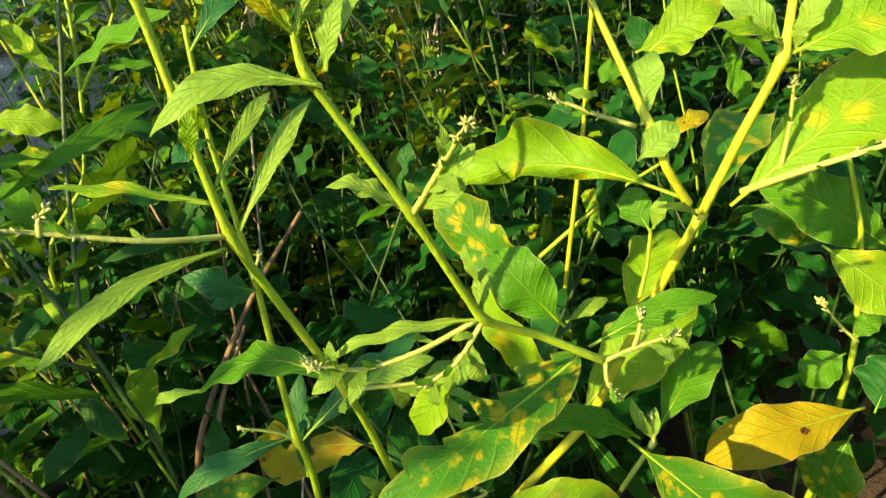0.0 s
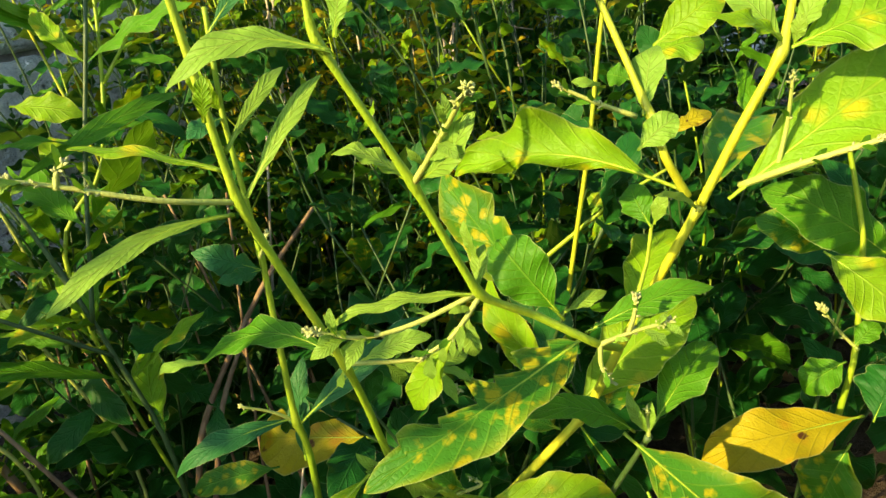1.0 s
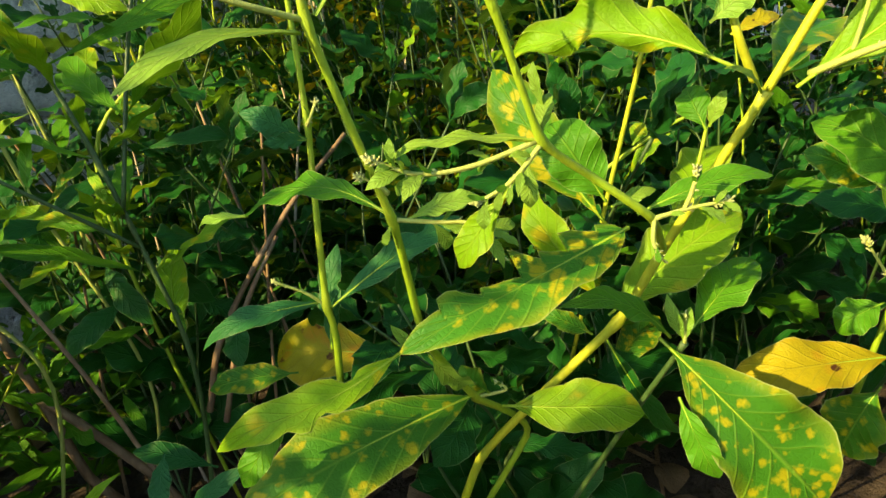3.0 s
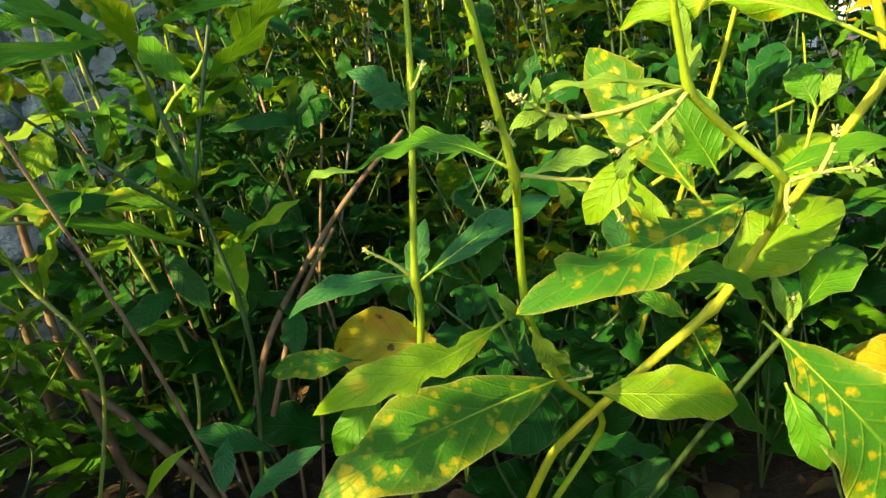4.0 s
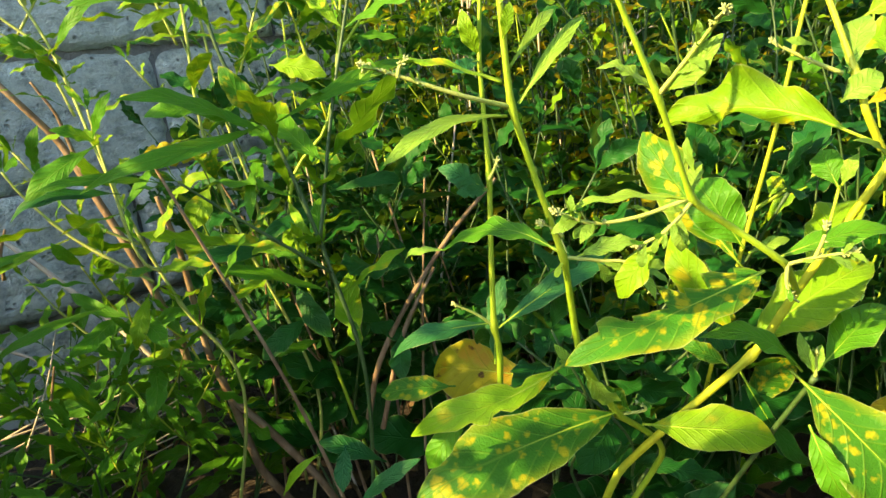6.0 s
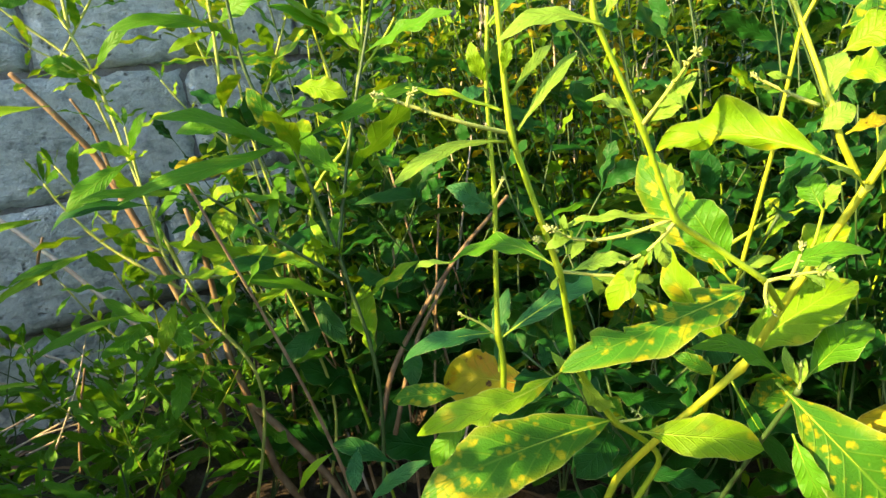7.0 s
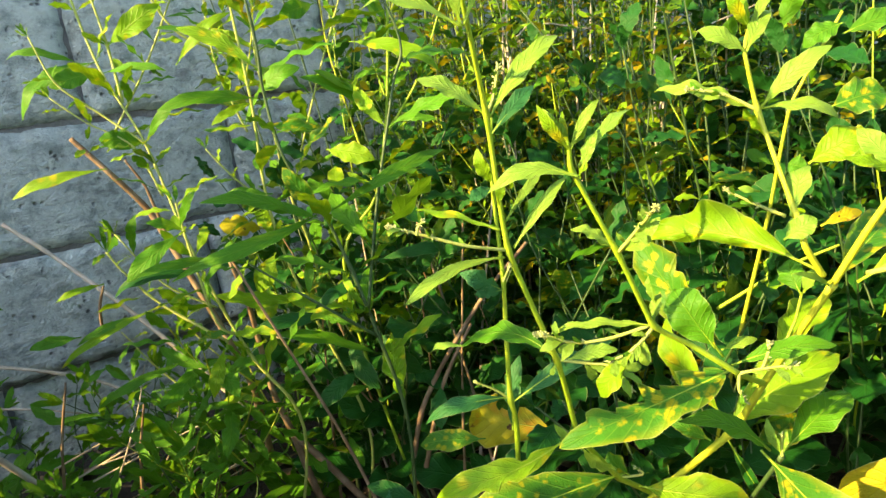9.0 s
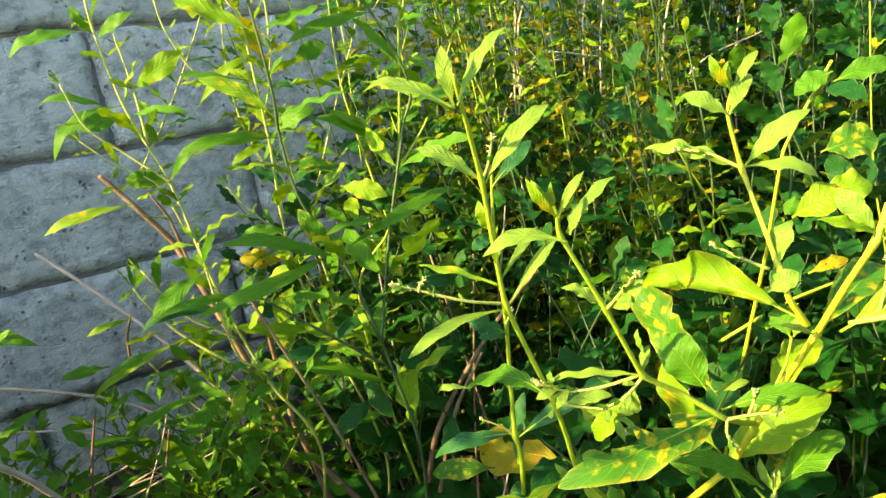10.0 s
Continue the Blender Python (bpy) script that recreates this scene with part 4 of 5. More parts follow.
woody_weed = plant_at((-0.470, 0.420, 0.250), "old brown woody weed stem with a broken top", "weeds along the wall")
stem(woody_weed, [(-0.470, 0.420, 0.255), (-0.487, 0.383, 0.452), (-0.516, 0.386, 0.565), (-0.545, 0.429, 0.677), (-0.576, 0.436, 0.729), (-0.602, 0.451, 0.770)], 0.0048, 0.0028, "w", "brown woody stem with peeling bark")
stem(woody_weed, [(-0.533, 0.414, 0.632), (-0.544, 0.418, 0.705), (-0.558, 0.423, 0.739)], 0.0022, 0.0012, "w")
stem(woody_weed, [(-0.430, 0.300, 0.255), (-0.463, 0.291, 0.323), (-0.480, 0.286, 0.415), (-0.492, 0.286, 0.471), (-0.498, 0.281, 0.570), (-0.507, 0.282, 0.624)], 0.005, 0.0022, "w", "brown woody stem with peeling bark")
stem(woody_weed, [(-0.480, 0.286, 0.415), (-0.455, 0.267, 0.373), (-0.423, 0.245, 0.313), (-0.400, 0.240, 0.255)], 0.004, 0.004, "w")

lit_weed = plant_at((-0.420, 0.280, 0.250), "tall weed with pale sunlit upper stems", "weeds along the wall")
leafy(lit_weed, [(-0.420, 0.280, 0.255), (-0.410, 0.236, 0.411), (-0.449, 0.258, 0.584), (-0.463, 0.259, 0.677), (-0.461, 0.253, 0.773), (-0.463, 0.249, 0.830), (-0.465, 0.250, 0.895), (-0.476, 0.256, 0.934), (-0.490, 0.250, 1.050), (-0.490, 0.245, 1.200)], 0.0017, 0.001, "p", 111, bare=0.3, size=0.075)
leafy(lit_weed, [(-0.400, 0.330, 0.255), (-0.405, 0.305, 0.561), (-0.418, 0.313, 0.682), (-0.422, 0.317, 0.781), (-0.423, 0.316, 0.838), (-0.412, 0.315, 0.939), (-0.440, 0.315, 1.050), (-0.440, 0.310, 1.220)], 0.0017, 0.001, "p", 112, bare=0.3, size=0.075)
leafy(lit_weed, [(-0.432, 0.274, 0.808), (-0.470, 0.293, 0.832), (-0.505, 0.303, 0.858), (-0.524, 0.308, 0.905), (-0.527, 0.310, 0.938)], 0.0014, 0.0008, "p", 113, bare=0.2, size=0.03)

straight_weed = plant_at((-0.370, 0.200, 0.250), "straight weed with long dark green stem", "weeds along the wall")
leafy(straight_weed, [(-0.370, 0.200, 0.255), (-0.412, 0.222, 0.579), (-0.365, 0.209, 0.669), (-0.339, 0.204, 0.756), (-0.321, 0.198, 0.864), (-0.313, 0.194, 0.918), (-0.366, 0.220, 1.050), (-0.360, 0.215, 1.220)], 0.0018, 0.001, "g", 121, bare=0.22, size=0.08)
leafy(straight_weed, [(-0.345, 0.204, 0.727), (-0.310, 0.180, 0.780), (-0.276, 0.166, 0.854)], 0.0014, 0.0008, "g", 122, bare=0.1, size=0.04)

mid_weed = plant_at((-0.460, 0.100, 0.250), "leafy weed growing in the shade of its neighbours", "weeds along the wall")
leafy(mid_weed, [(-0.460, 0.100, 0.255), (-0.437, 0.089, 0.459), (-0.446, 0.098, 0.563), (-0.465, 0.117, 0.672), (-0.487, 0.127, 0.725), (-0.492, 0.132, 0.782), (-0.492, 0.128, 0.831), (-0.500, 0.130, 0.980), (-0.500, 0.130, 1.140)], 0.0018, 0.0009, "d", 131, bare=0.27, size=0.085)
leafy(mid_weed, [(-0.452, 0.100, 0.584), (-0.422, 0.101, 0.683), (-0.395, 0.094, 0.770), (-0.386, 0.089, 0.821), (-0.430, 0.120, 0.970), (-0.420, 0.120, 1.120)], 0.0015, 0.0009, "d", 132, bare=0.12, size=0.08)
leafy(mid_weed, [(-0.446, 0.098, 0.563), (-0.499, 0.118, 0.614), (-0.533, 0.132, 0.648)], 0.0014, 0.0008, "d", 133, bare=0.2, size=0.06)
twig([(-0.398, 0.165, 0.396), (-0.377, 0.152, 0.462), (-0.306, 0.139, 0.543), (-0.243, 0.124, 0.596)], 0.003, 0.0018, "w", "brown dead stem leaning in the undergrowth")
twig([(-0.397, 0.143, 0.393), (-0.372, 0.129, 0.476), (-0.329, 0.125, 0.531)], 0.0026, 0.0016, "w", "brown dead stem leaning in the undergrowth")
twig([(-0.474, 0.473, 0.374), (-0.517, 0.517, 0.448), (-0.576, 0.583, 0.538), (-0.638, 0.642, 0.619), (-0.685, 0.685, 0.673)], 0.0036, 0.0028, "s", "straight dry straw-coloured stick leaning beside the wall")
twig([(-0.815, 0.728, 0.503), (-0.736, 0.701, 0.477), (-0.643, 0.669, 0.435), (-0.579, 0.630, 0.390), (-0.503, 0.576, 0.331)], 0.003, 0.0018, "s", "pale dead twig lying against the wall foot")
twig([(-0.825, 0.672, 0.453), (-0.710, 0.634, 0.423), (-0.585, 0.581, 0.370)], 0.0018, 0.0012, "s", "pale dead twig lying against the wall foot")
twig([(-0.799, 0.481, 0.479), (-0.764, 0.481, 0.441), (-0.725, 0.477, 0.381)], 0.0045, 0.0035, "s", "broken grey stick lying in the litter")
twig([(-0.688, 0.489, 0.370), (-0.632, 0.476, 0.388), (-0.587, 0.461, 0.403)], 0.0013, 0.0008, "s", "thin dry grass stalk in the litter")
twig([(-0.709, 0.505, 0.385), (-0.654, 0.493, 0.401), (-0.610, 0.477, 0.415)], 0.0013, 0.0008, "s", "thin dry grass stalk in the litter")
twig([(-0.674, 0.479, 0.363), (-0.596, 0.454, 0.386), (-0.529, 0.426, 0.407)], 0.0013, 0.0008, "s", "thin dry grass stalk in the litter")
twig([(-0.660, 0.475, 0.382), (-0.621, 0.468, 0.383), (-0.593, 0.459, 0.382)], 0.0013, 0.0008, "s", "thin dry grass stalk in the litter")
twig([(-0.561, 0.432, 0.450), (-0.575, 0.445, 0.400), (-0.602, 0.455, 0.346)], 0.0013, 0.0008, "s", "thin dry grass stalk in the litter")
twig([(-0.533, 0.421, 0.474), (-0.519, 0.421, 0.438), (-0.519, 0.418, 0.397)], 0.0013, 0.0008, "s", "thin dry grass stalk in the litter")
twig([(-0.646, 0.462, 0.365), (-0.610, 0.472, 0.426), (-0.585, 0.480, 0.485)], 0.0013, 0.0008, "s", "thin dry grass stalk in the litter")
twig([(-0.707, 0.449, 0.368), (-0.693, 0.449, 0.437), (-0.673, 0.450, 0.503)], 0.002, 0.0012, "w", "bare dark stalk standing by the wall")
twig([(-0.634, 0.395, 0.355), (-0.623, 0.395, 0.413), (-0.607, 0.394, 0.467)], 0.002, 0.0012, "w", "bare dark stalk standing by the wall")
twig([(-0.623, 0.441, 0.554), (-0.620, 0.437, 0.580), (-0.611, 0.433, 0.604)], 0.002, 0.0012, "w", "bare dark stalk standing by the wall")
leaf(wall_weed, (-0.588, 0.363, 0.917), (-0.663, 0.380, 0.907), (-0.25, -0.78, 0.57), 0.0159, "g", rib=False, arch=0.1)
leaf(wall_weed, (-0.582, 0.357, 0.912), (-0.599, 0.349, 0.939), (-0.45, -0.72, -0.52), 0.0120, "g", rib=False)
leaf(wall_weed, (-0.581, 0.355, 0.907), (-0.550, 0.315, 0.924), (-0.80, -0.60, 0.04), 0.0126, "g", rib=False)
leaf(wall_weed, (-0.570, 0.352, 0.839), (-0.652, 0.366, 0.800), (-0.38, -0.75, 0.54), 0.0164, "g", rib=False, bow=-0.1)
leaf(wall_weed, (-0.576, 0.354, 0.829), (-0.619, 0.351, 0.820), (-0.02, -0.94, 0.33), 0.0199, "g", rib=False)
leaf(wall_weed, (-0.570, 0.349, 0.827), (-0.524, 0.294, 0.821), (-0.49, -0.49, 0.72), 0.0114, "g", rib=False)
leaf(wall_weed, (-0.586, 0.362, 0.840), (-0.645, 0.376, 0.858), (0.03, -0.75, 0.66), 0.0120, "g", rib=False)
leaf(wall_weed, (-0.553, 0.317, 0.754), (-0.593, 0.318, 0.765), (0.02, -0.98, 0.17), 0.0200, "g", rib=False)
leaf(wall_weed, (-0.562, 0.338, 0.851), (-0.517, 0.293, 0.880), (-0.65, -0.74, -0.18), 0.0219, "y", rib=False)
leaf(wall_weed, (-0.554, 0.314, 0.753), (-0.522, 0.279, 0.793), (-0.78, -0.62, 0.07), 0.0111, "g", rib=False)
leaf(woody_weed, (-0.580, 0.407, 0.733), (-0.674, 0.434, 0.719), (-0.30, -0.74, 0.61), 0.0147, "y", rib=False, arch=0.1)
leaf(woody_weed, (-0.594, 0.421, 0.756), (-0.607, 0.401, 0.750), (0.27, -0.45, 0.85), 0.0088, "y", rib=False)
leaf(lit_weed, (-0.511, 0.301, 0.824), (-0.467, 0.259, 0.866), (-0.75, -0.65, 0.14), 0.0119, "y", rib=False)
leaf(lit_weed, (-0.452, 0.250, 0.780), (-0.549, 0.250, 0.784), (0.02, -0.82, 0.57), 0.0162, "g", rib=False, arch=0.12)
leaf(lit_weed, (-0.459, 0.254, 0.778), (-0.504, 0.251, 0.763), (-0.15, -0.79, 0.59), 0.0107, "y", rib=False)
leaf(lit_weed, (-0.458, 0.248, 0.784), (-0.428, 0.209, 0.805), (-0.83, -0.50, 0.25), 0.0210, "g", rib=False)
leaf(lit_weed, (-0.363, 0.280, 0.870), (-0.405, 0.277, 0.860), (0.03, -0.98, 0.19), 0.0196, "g", rib=False)
leaf(straight_weed, (-0.338, 0.207, 0.889), (-0.435, 0.214, 0.870), (-0.15, -0.89, 0.44), 0.0140, "g", rib=False)
leaf(straight_weed, (-0.365, 0.213, 0.822), (-0.315, 0.136, 0.789), (-0.48, -0.59, 0.64), 0.0177, "y", rib=False)
leaf(straight_weed, (-0.343, 0.207, 0.745), (-0.420, 0.216, 0.796), (0.18, -0.89, 0.42), 0.0164, "g", rib=False)
leaf(straight_weed, (-0.414, 0.206, 0.723), (-0.387, 0.161, 0.709), (-0.62, -0.53, 0.57), 0.0212, "y", rib=False)
leaf(straight_weed, (-0.350, 0.208, 0.709), (-0.318, 0.155, 0.679), (-0.29, -0.60, 0.74), 0.0164, "d", rib=False)
leaf(mid_weed, (-0.478, 0.121, 0.674), (-0.564, 0.114, 0.709), (0.31, -0.73, 0.61), 0.0147, "g", rib=False, arch=0.14)
leaf(wall_weed, (-0.567, 0.184, 0.679), (-0.619, 0.182, 0.650), (-0.26, -0.82, 0.50), 0.0160, "g", rib=False, arch=0.1)
leaf(wall_weed, (-0.560, 0.176, 0.643), (-0.630, 0.193, 0.644), (-0.13, -0.58, 0.80), 0.0132, "d", rib=False, arch=0.12)
leaf(wall_weed, (-0.566, 0.183, 0.681), (-0.594, 0.177, 0.694), (0.38, -0.81, 0.45), 0.0108, "g", rib=False)
leaf(wall_weed, (-0.568, 0.183, 0.684), (-0.557, 0.158, 0.713), (-0.85, -0.51, -0.13), 0.0085, "g", rib=False)
leaf(wall_weed, (-0.600, 0.237, 0.667), (-0.597, 0.217, 0.696), (-0.70, -0.61, -0.37), 0.0100, "g", rib=False)
leaf(wall_weed, (-0.591, 0.232, 0.611), (-0.679, 0.245, 0.580), (-0.33, -0.68, 0.66), 0.0088, "y", rib=False)
leaf(wall_weed, (-0.601, 0.236, 0.607), (-0.662, 0.242, 0.596), (-0.20, -0.69, 0.70), 0.0080, "g", rib=False)
leaf(wall_weed, (-0.628, 0.251, 0.640), (-0.668, 0.249, 0.637), (0.01, -0.84, 0.54), 0.0064, "y", rib=False)
leaf(wall_weed, (-0.651, 0.347, 0.575), (-0.697, 0.350, 0.577), (-0.02, -0.81, 0.58), 0.0130, "g", rib=False)
leaf(wall_weed, (-0.574, 0.258, 0.545), (-0.659, 0.267, 0.526), (-0.24, -0.63, 0.74), 0.0102, "g", rib=False)
leaf(wall_weed, (-0.541, 0.244, 0.550), (-0.566, 0.224, 0.514), (-0.23, -0.77, 0.59), 0.0142, "y", rib=False)
leaf(wall_weed, (-0.587, 0.225, 0.589), (-0.606, 0.217, 0.613), (-0.20, -0.87, -0.45), 0.0102, "g", rib=False)
leaf(wall_weed, (-0.719, 0.343, 0.558), (-0.767, 0.340, 0.533), (-0.28, -0.72, 0.64), 0.0121, "g", rib=False)
leaf(wall_weed, (-0.749, 0.299, 0.650), (-0.711, 0.248, 0.646), (-0.54, -0.47, 0.70), 0.0140, "g", rib=False)
leaf(wall_weed, (-0.466, 0.301, 0.582), (-0.484, 0.279, 0.552), (-0.40, -0.60, 0.70), 0.0270, "y", rib=False)
leaf(mid_weed, (-0.472, 0.111, 0.681), (-0.497, 0.112, 0.721), (-0.46, -0.86, -0.24), 0.0165, "m", rib=False, arch=0.08)
leaf(mid_weed, (-0.475, 0.112, 0.678), (-0.597, 0.099, 0.663), (0.03, -0.87, 0.50), 0.0120, "g", rib=False, arch=0.14, bow=0.06)
leaf(mid_weed, (-0.470, 0.108, 0.677), (-0.352, 0.091, 0.714), (-0.27, -0.82, 0.50), 0.0121, "g", rib=False, arch=0.08)
leaf(mid_weed, (-0.475, 0.111, 0.675), (-0.517, 0.122, 0.694), (0.03, -0.83, 0.56), 0.0110, "g", rib=False)
leaf(mid_weed, (-0.462, 0.149, 0.578), (-0.537, 0.148, 0.590), (0.10, -0.88, 0.47), 0.0131, "d", rib=False)
leaf(mid_weed, (-0.471, 0.244, 0.629), (-0.496, 0.244, 0.594), (-0.47, -0.83, 0.32), 0.0223, "y", rib=False)
leaf(lit_weed, (-0.467, 0.274, 0.650), (-0.509, 0.284, 0.663), (-0.14, -0.95, 0.27), 0.0233, "o", rib=False, bites=0.4)
leaf(mid_weed, (-0.441, 0.161, 0.615), (-0.444, 0.126, 0.587), (-0.77, -0.36, 0.52), 0.0079, "y", rib=False)
leaf(straight_weed, (-0.406, 0.154, 0.615), (-0.342, 0.116, 0.617), (-0.41, -0.68, 0.61), 0.0128, "d", rib=False)
leaf(straight_weed, (-0.406, 0.153, 0.606), (-0.476, 0.157, 0.587), (-0.23, -0.68, 0.69), 0.0137, "d", rib=False)
leaf(mid_weed, (-0.476, 0.204, 0.692), (-0.521, 0.216, 0.697), (-0.15, -0.87, 0.48), 0.0143, "g", rib=False)
leaf(mid_weed, (-0.530, 0.178, 0.645), (-0.614, 0.158, 0.658), (0.27, -0.72, 0.64), 0.0099, "g", rib=False)
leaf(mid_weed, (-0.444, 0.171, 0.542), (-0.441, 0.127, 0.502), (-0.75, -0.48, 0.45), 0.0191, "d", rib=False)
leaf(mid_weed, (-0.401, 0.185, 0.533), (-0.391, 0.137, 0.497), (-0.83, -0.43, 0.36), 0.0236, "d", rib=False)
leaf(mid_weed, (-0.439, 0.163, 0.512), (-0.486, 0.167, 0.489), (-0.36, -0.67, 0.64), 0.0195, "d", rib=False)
leaf(teal_weed, (-0.407, 0.014, 0.478), (-0.448, 0.053, 0.476), (-0.46, -0.44, 0.77), 0.0195, "m", rib=False)
leaf(teal_weed, (-0.349, -0.011, 0.469), (-0.391, 0.068, 0.473), (-0.65, -0.37, 0.66), 0.0455, "o", "dull yellow dying leaf in the shade", arch=0.08)
leaf(teal_weed, (-0.466, 0.028, 0.439), (-0.498, 0.062, 0.458), (-0.21, -0.62, 0.76), 0.0155, "d", rib=False)
leaf(teal_weed, (-0.491, 0.036, 0.461), (-0.509, 0.016, 0.443), (-0.38, -0.41, 0.83), 0.0121, "b", rib=False)
leaf(teal_weed, (-0.544, 0.027, 0.454), (-0.533, 0.000, 0.487), (-0.97, -0.15, 0.19), 0.0059, "y", rib=False)
leaf(teal_weed, (-0.505, 0.003, 0.439), (-0.480, -0.034, 0.473), (-0.87, -0.16, 0.46), 0.0108, "b", rib=False)
leaf(teal_weed, (-0.390, 0.100, 0.495), (-0.410, 0.079, 0.465), (-0.61, -0.39, 0.69), 0.0186, "d", rib=False)

corner_weed = plant_at((-0.920, 0.380, 0.250), "bushy weed beside the wall with leaves reaching into view", "weeds along the wall")
leafy(corner_weed, [(-0.920, 0.380, 0.255), (-0.900, 0.360, 0.400), (-0.870, 0.330, 0.500), (-0.840, 0.300, 0.600)], 0.0024, 0.0012, "g", 141, bare=0.2, size=0.075)
leafy(corner_weed, [(-0.920, 0.380, 0.255), (-0.960, 0.380, 0.420), (-0.970, 0.360, 0.540), (-0.960, 0.340, 0.640)], 0.0024, 0.0012, "g", 142, bare=0.2, size=0.075)

twig([(-0.364, 0.254, 0.250), (-0.382, 0.270, 0.411), (-0.410, 0.294, 0.573)], 0.002, 0.001, "w", "thin brown dead stalk standing in the shade")
twig([(-0.357, 0.155, 0.250), (-0.334, 0.154, 0.439), (-0.301, 0.154, 0.627)], 0.0018, 0.001, "w", "dry straw-coloured stalk standing in the shade")
twig([(-0.366, 0.129, 0.250), (-0.348, 0.121, 0.332), (-0.321, 0.111, 0.414)], 0.0014, 0.001, "s", "thin brown dead stalk standing in the shade")
twig([(-0.426, 0.330, 0.250), (-0.419, 0.318, 0.407), (-0.409, 0.301, 0.565)], 0.0022, 0.001, "w", "dry straw-coloured stalk standing in the shade")
twig([(-0.314, 0.336, 0.250), (-0.358, 0.349, 0.444), (-0.424, 0.368, 0.639)], 0.0013, 0.001, "w", "thin brown dead stalk standing in the shade")
twig([(-0.371, 0.389, 0.250), (-0.396, 0.398, 0.369), (-0.435, 0.411, 0.488)], 0.002, 0.001, "s", "dry straw-coloured stalk standing in the shade")
twig([(-0.253, 0.267, 0.250), (-0.228, 0.253, 0.451), (-0.190, 0.233, 0.652)], 0.0026, 0.001, "s", "dry straw-coloured stalk standing in the shade")
twig([(-0.217, 0.304, 0.250), (-0.229, 0.321, 0.404), (-0.246, 0.348, 0.559)], 0.0022, 0.001, "w", "thin brown dead stalk standing in the shade")
twig([(-0.237, 0.396, 0.250), (-0.239, 0.404, 0.393), (-0.240, 0.417, 0.535)], 0.0013, 0.001, "w", "dry straw-coloured stalk standing in the shade")
twig([(-0.309, 0.128, 0.250), (-0.318, 0.155, 0.443), (-0.332, 0.194, 0.637)], 0.002, 0.001, "w", "thin brown dead stalk standing in the shade")
twig([(-0.319, 0.268, 0.250), (-0.362, 0.256, 0.366), (-0.426, 0.239, 0.483)], 0.0026, 0.001, "w", "thin brown dead stalk standing in the shade")
twig([(-0.438, 0.115, 0.250), (-0.485, 0.106, 0.456), (-0.557, 0.093, 0.663)], 0.0021, 0.001, "w", "dry straw-coloured stalk standing in the shade")
twig([(-0.219, 0.394, 0.250), (-0.229, 0.406, 0.348), (-0.245, 0.426, 0.446)], 0.0017, 0.001, "s", "dry straw-coloured stalk standing in the shade")
twig([(-0.316, 0.357, 0.250), (-0.320, 0.351, 0.456), (-0.326, 0.340, 0.663)], 0.0018, 0.001, "s", "dry straw-coloured stalk standing in the shade")
twig([(-0.211, 0.380, 0.250), (-0.225, 0.384, 0.369), (-0.247, 0.392, 0.489)], 0.0012, 0.001, "w", "dry straw-coloured stalk standing in the shade")
twig([(-0.124, 0.181, 0.250), (-0.143, 0.196, 0.347), (-0.172, 0.218, 0.445)], 0.0019, 0.001, "s", "dry straw-coloured stalk standing in the shade")
twig([(-0.146, 0.275, 0.250), (-0.151, 0.293, 0.407), (-0.157, 0.320, 0.563)], 0.0025, 0.001, "w", "thin brown dead stalk standing in the shade")
twig([(-0.239, 0.176, 0.250), (-0.249, 0.170, 0.354), (-0.264, 0.161, 0.458)], 0.0024, 0.001, "w", "dry straw-coloured stalk standing in the shade")
twig([(-0.344, 0.201, 0.250), (-0.343, 0.197, 0.404), (-0.342, 0.191, 0.558)], 0.0016, 0.001, "w", "thin brown dead stalk standing in the shade")
twig([(-0.231, 0.166, 0.250), (-0.245, 0.187, 0.414), (-0.266, 0.219, 0.579)], 0.0013, 0.001, "w", "thin brown dead stalk standing in the shade")
twig([(-0.136, 0.296, 0.250), (-0.130, 0.325, 0.455), (-0.122, 0.368, 0.660)], 0.0017, 0.001, "s", "thin brown dead stalk standing in the shade")
twig([(-0.370, 0.262, 0.250), (-0.375, 0.290, 0.334), (-0.382, 0.332, 0.419)], 0.0016, 0.001, "s", "thin brown dead stalk standing in the shade")
leafy(wall_weed, [(-0.573, 0.339, 0.771), (-0.533, 0.325, 0.829), (-0.494, 0.312, 0.897), (-0.474, 0.305, 0.940)], 0.0011, 0.0006, "p", 160, bare=0.05, size=0.036, gap=0.022)
leafy(wall_weed, [(-0.551, 0.305, 0.701), (-0.565, 0.311, 0.752), (-0.599, 0.325, 0.782), (-0.623, 0.336, 0.809)], 0.0011, 0.0006, "p", 161, bare=0.05, size=0.034, gap=0.022)
leafy(lit_weed, [(-0.464, 0.273, 0.750), (-0.477, 0.283, 0.812), (-0.477, 0.283, 0.875), (-0.468, 0.281, 0.929)], 0.0011, 0.0006, "p", 162, bare=0.05, size=0.038, gap=0.022)
leafy(lit_weed, [(-0.415, 0.265, 0.722), (-0.382, 0.259, 0.796), (-0.352, 0.248, 0.863), (-0.330, 0.241, 0.918)], 0.0011, 0.0006, "p", 163, bare=0.05, size=0.038, gap=0.022)
leafy(lit_weed, [(-0.455, 0.261, 0.669), (-0.488, 0.266, 0.707), (-0.510, 0.268, 0.741)], 0.0011, 0.0006, "p", 164, bare=0.05, size=0.034, gap=0.022)
leafy(straight_weed, [(-0.365, 0.209, 0.669), (-0.376, 0.219, 0.757), (-0.383, 0.226, 0.828), (-0.380, 0.225, 0.906)], 0.0011, 0.0006, "y", 165, bare=0.05, size=0.04, gap=0.022)
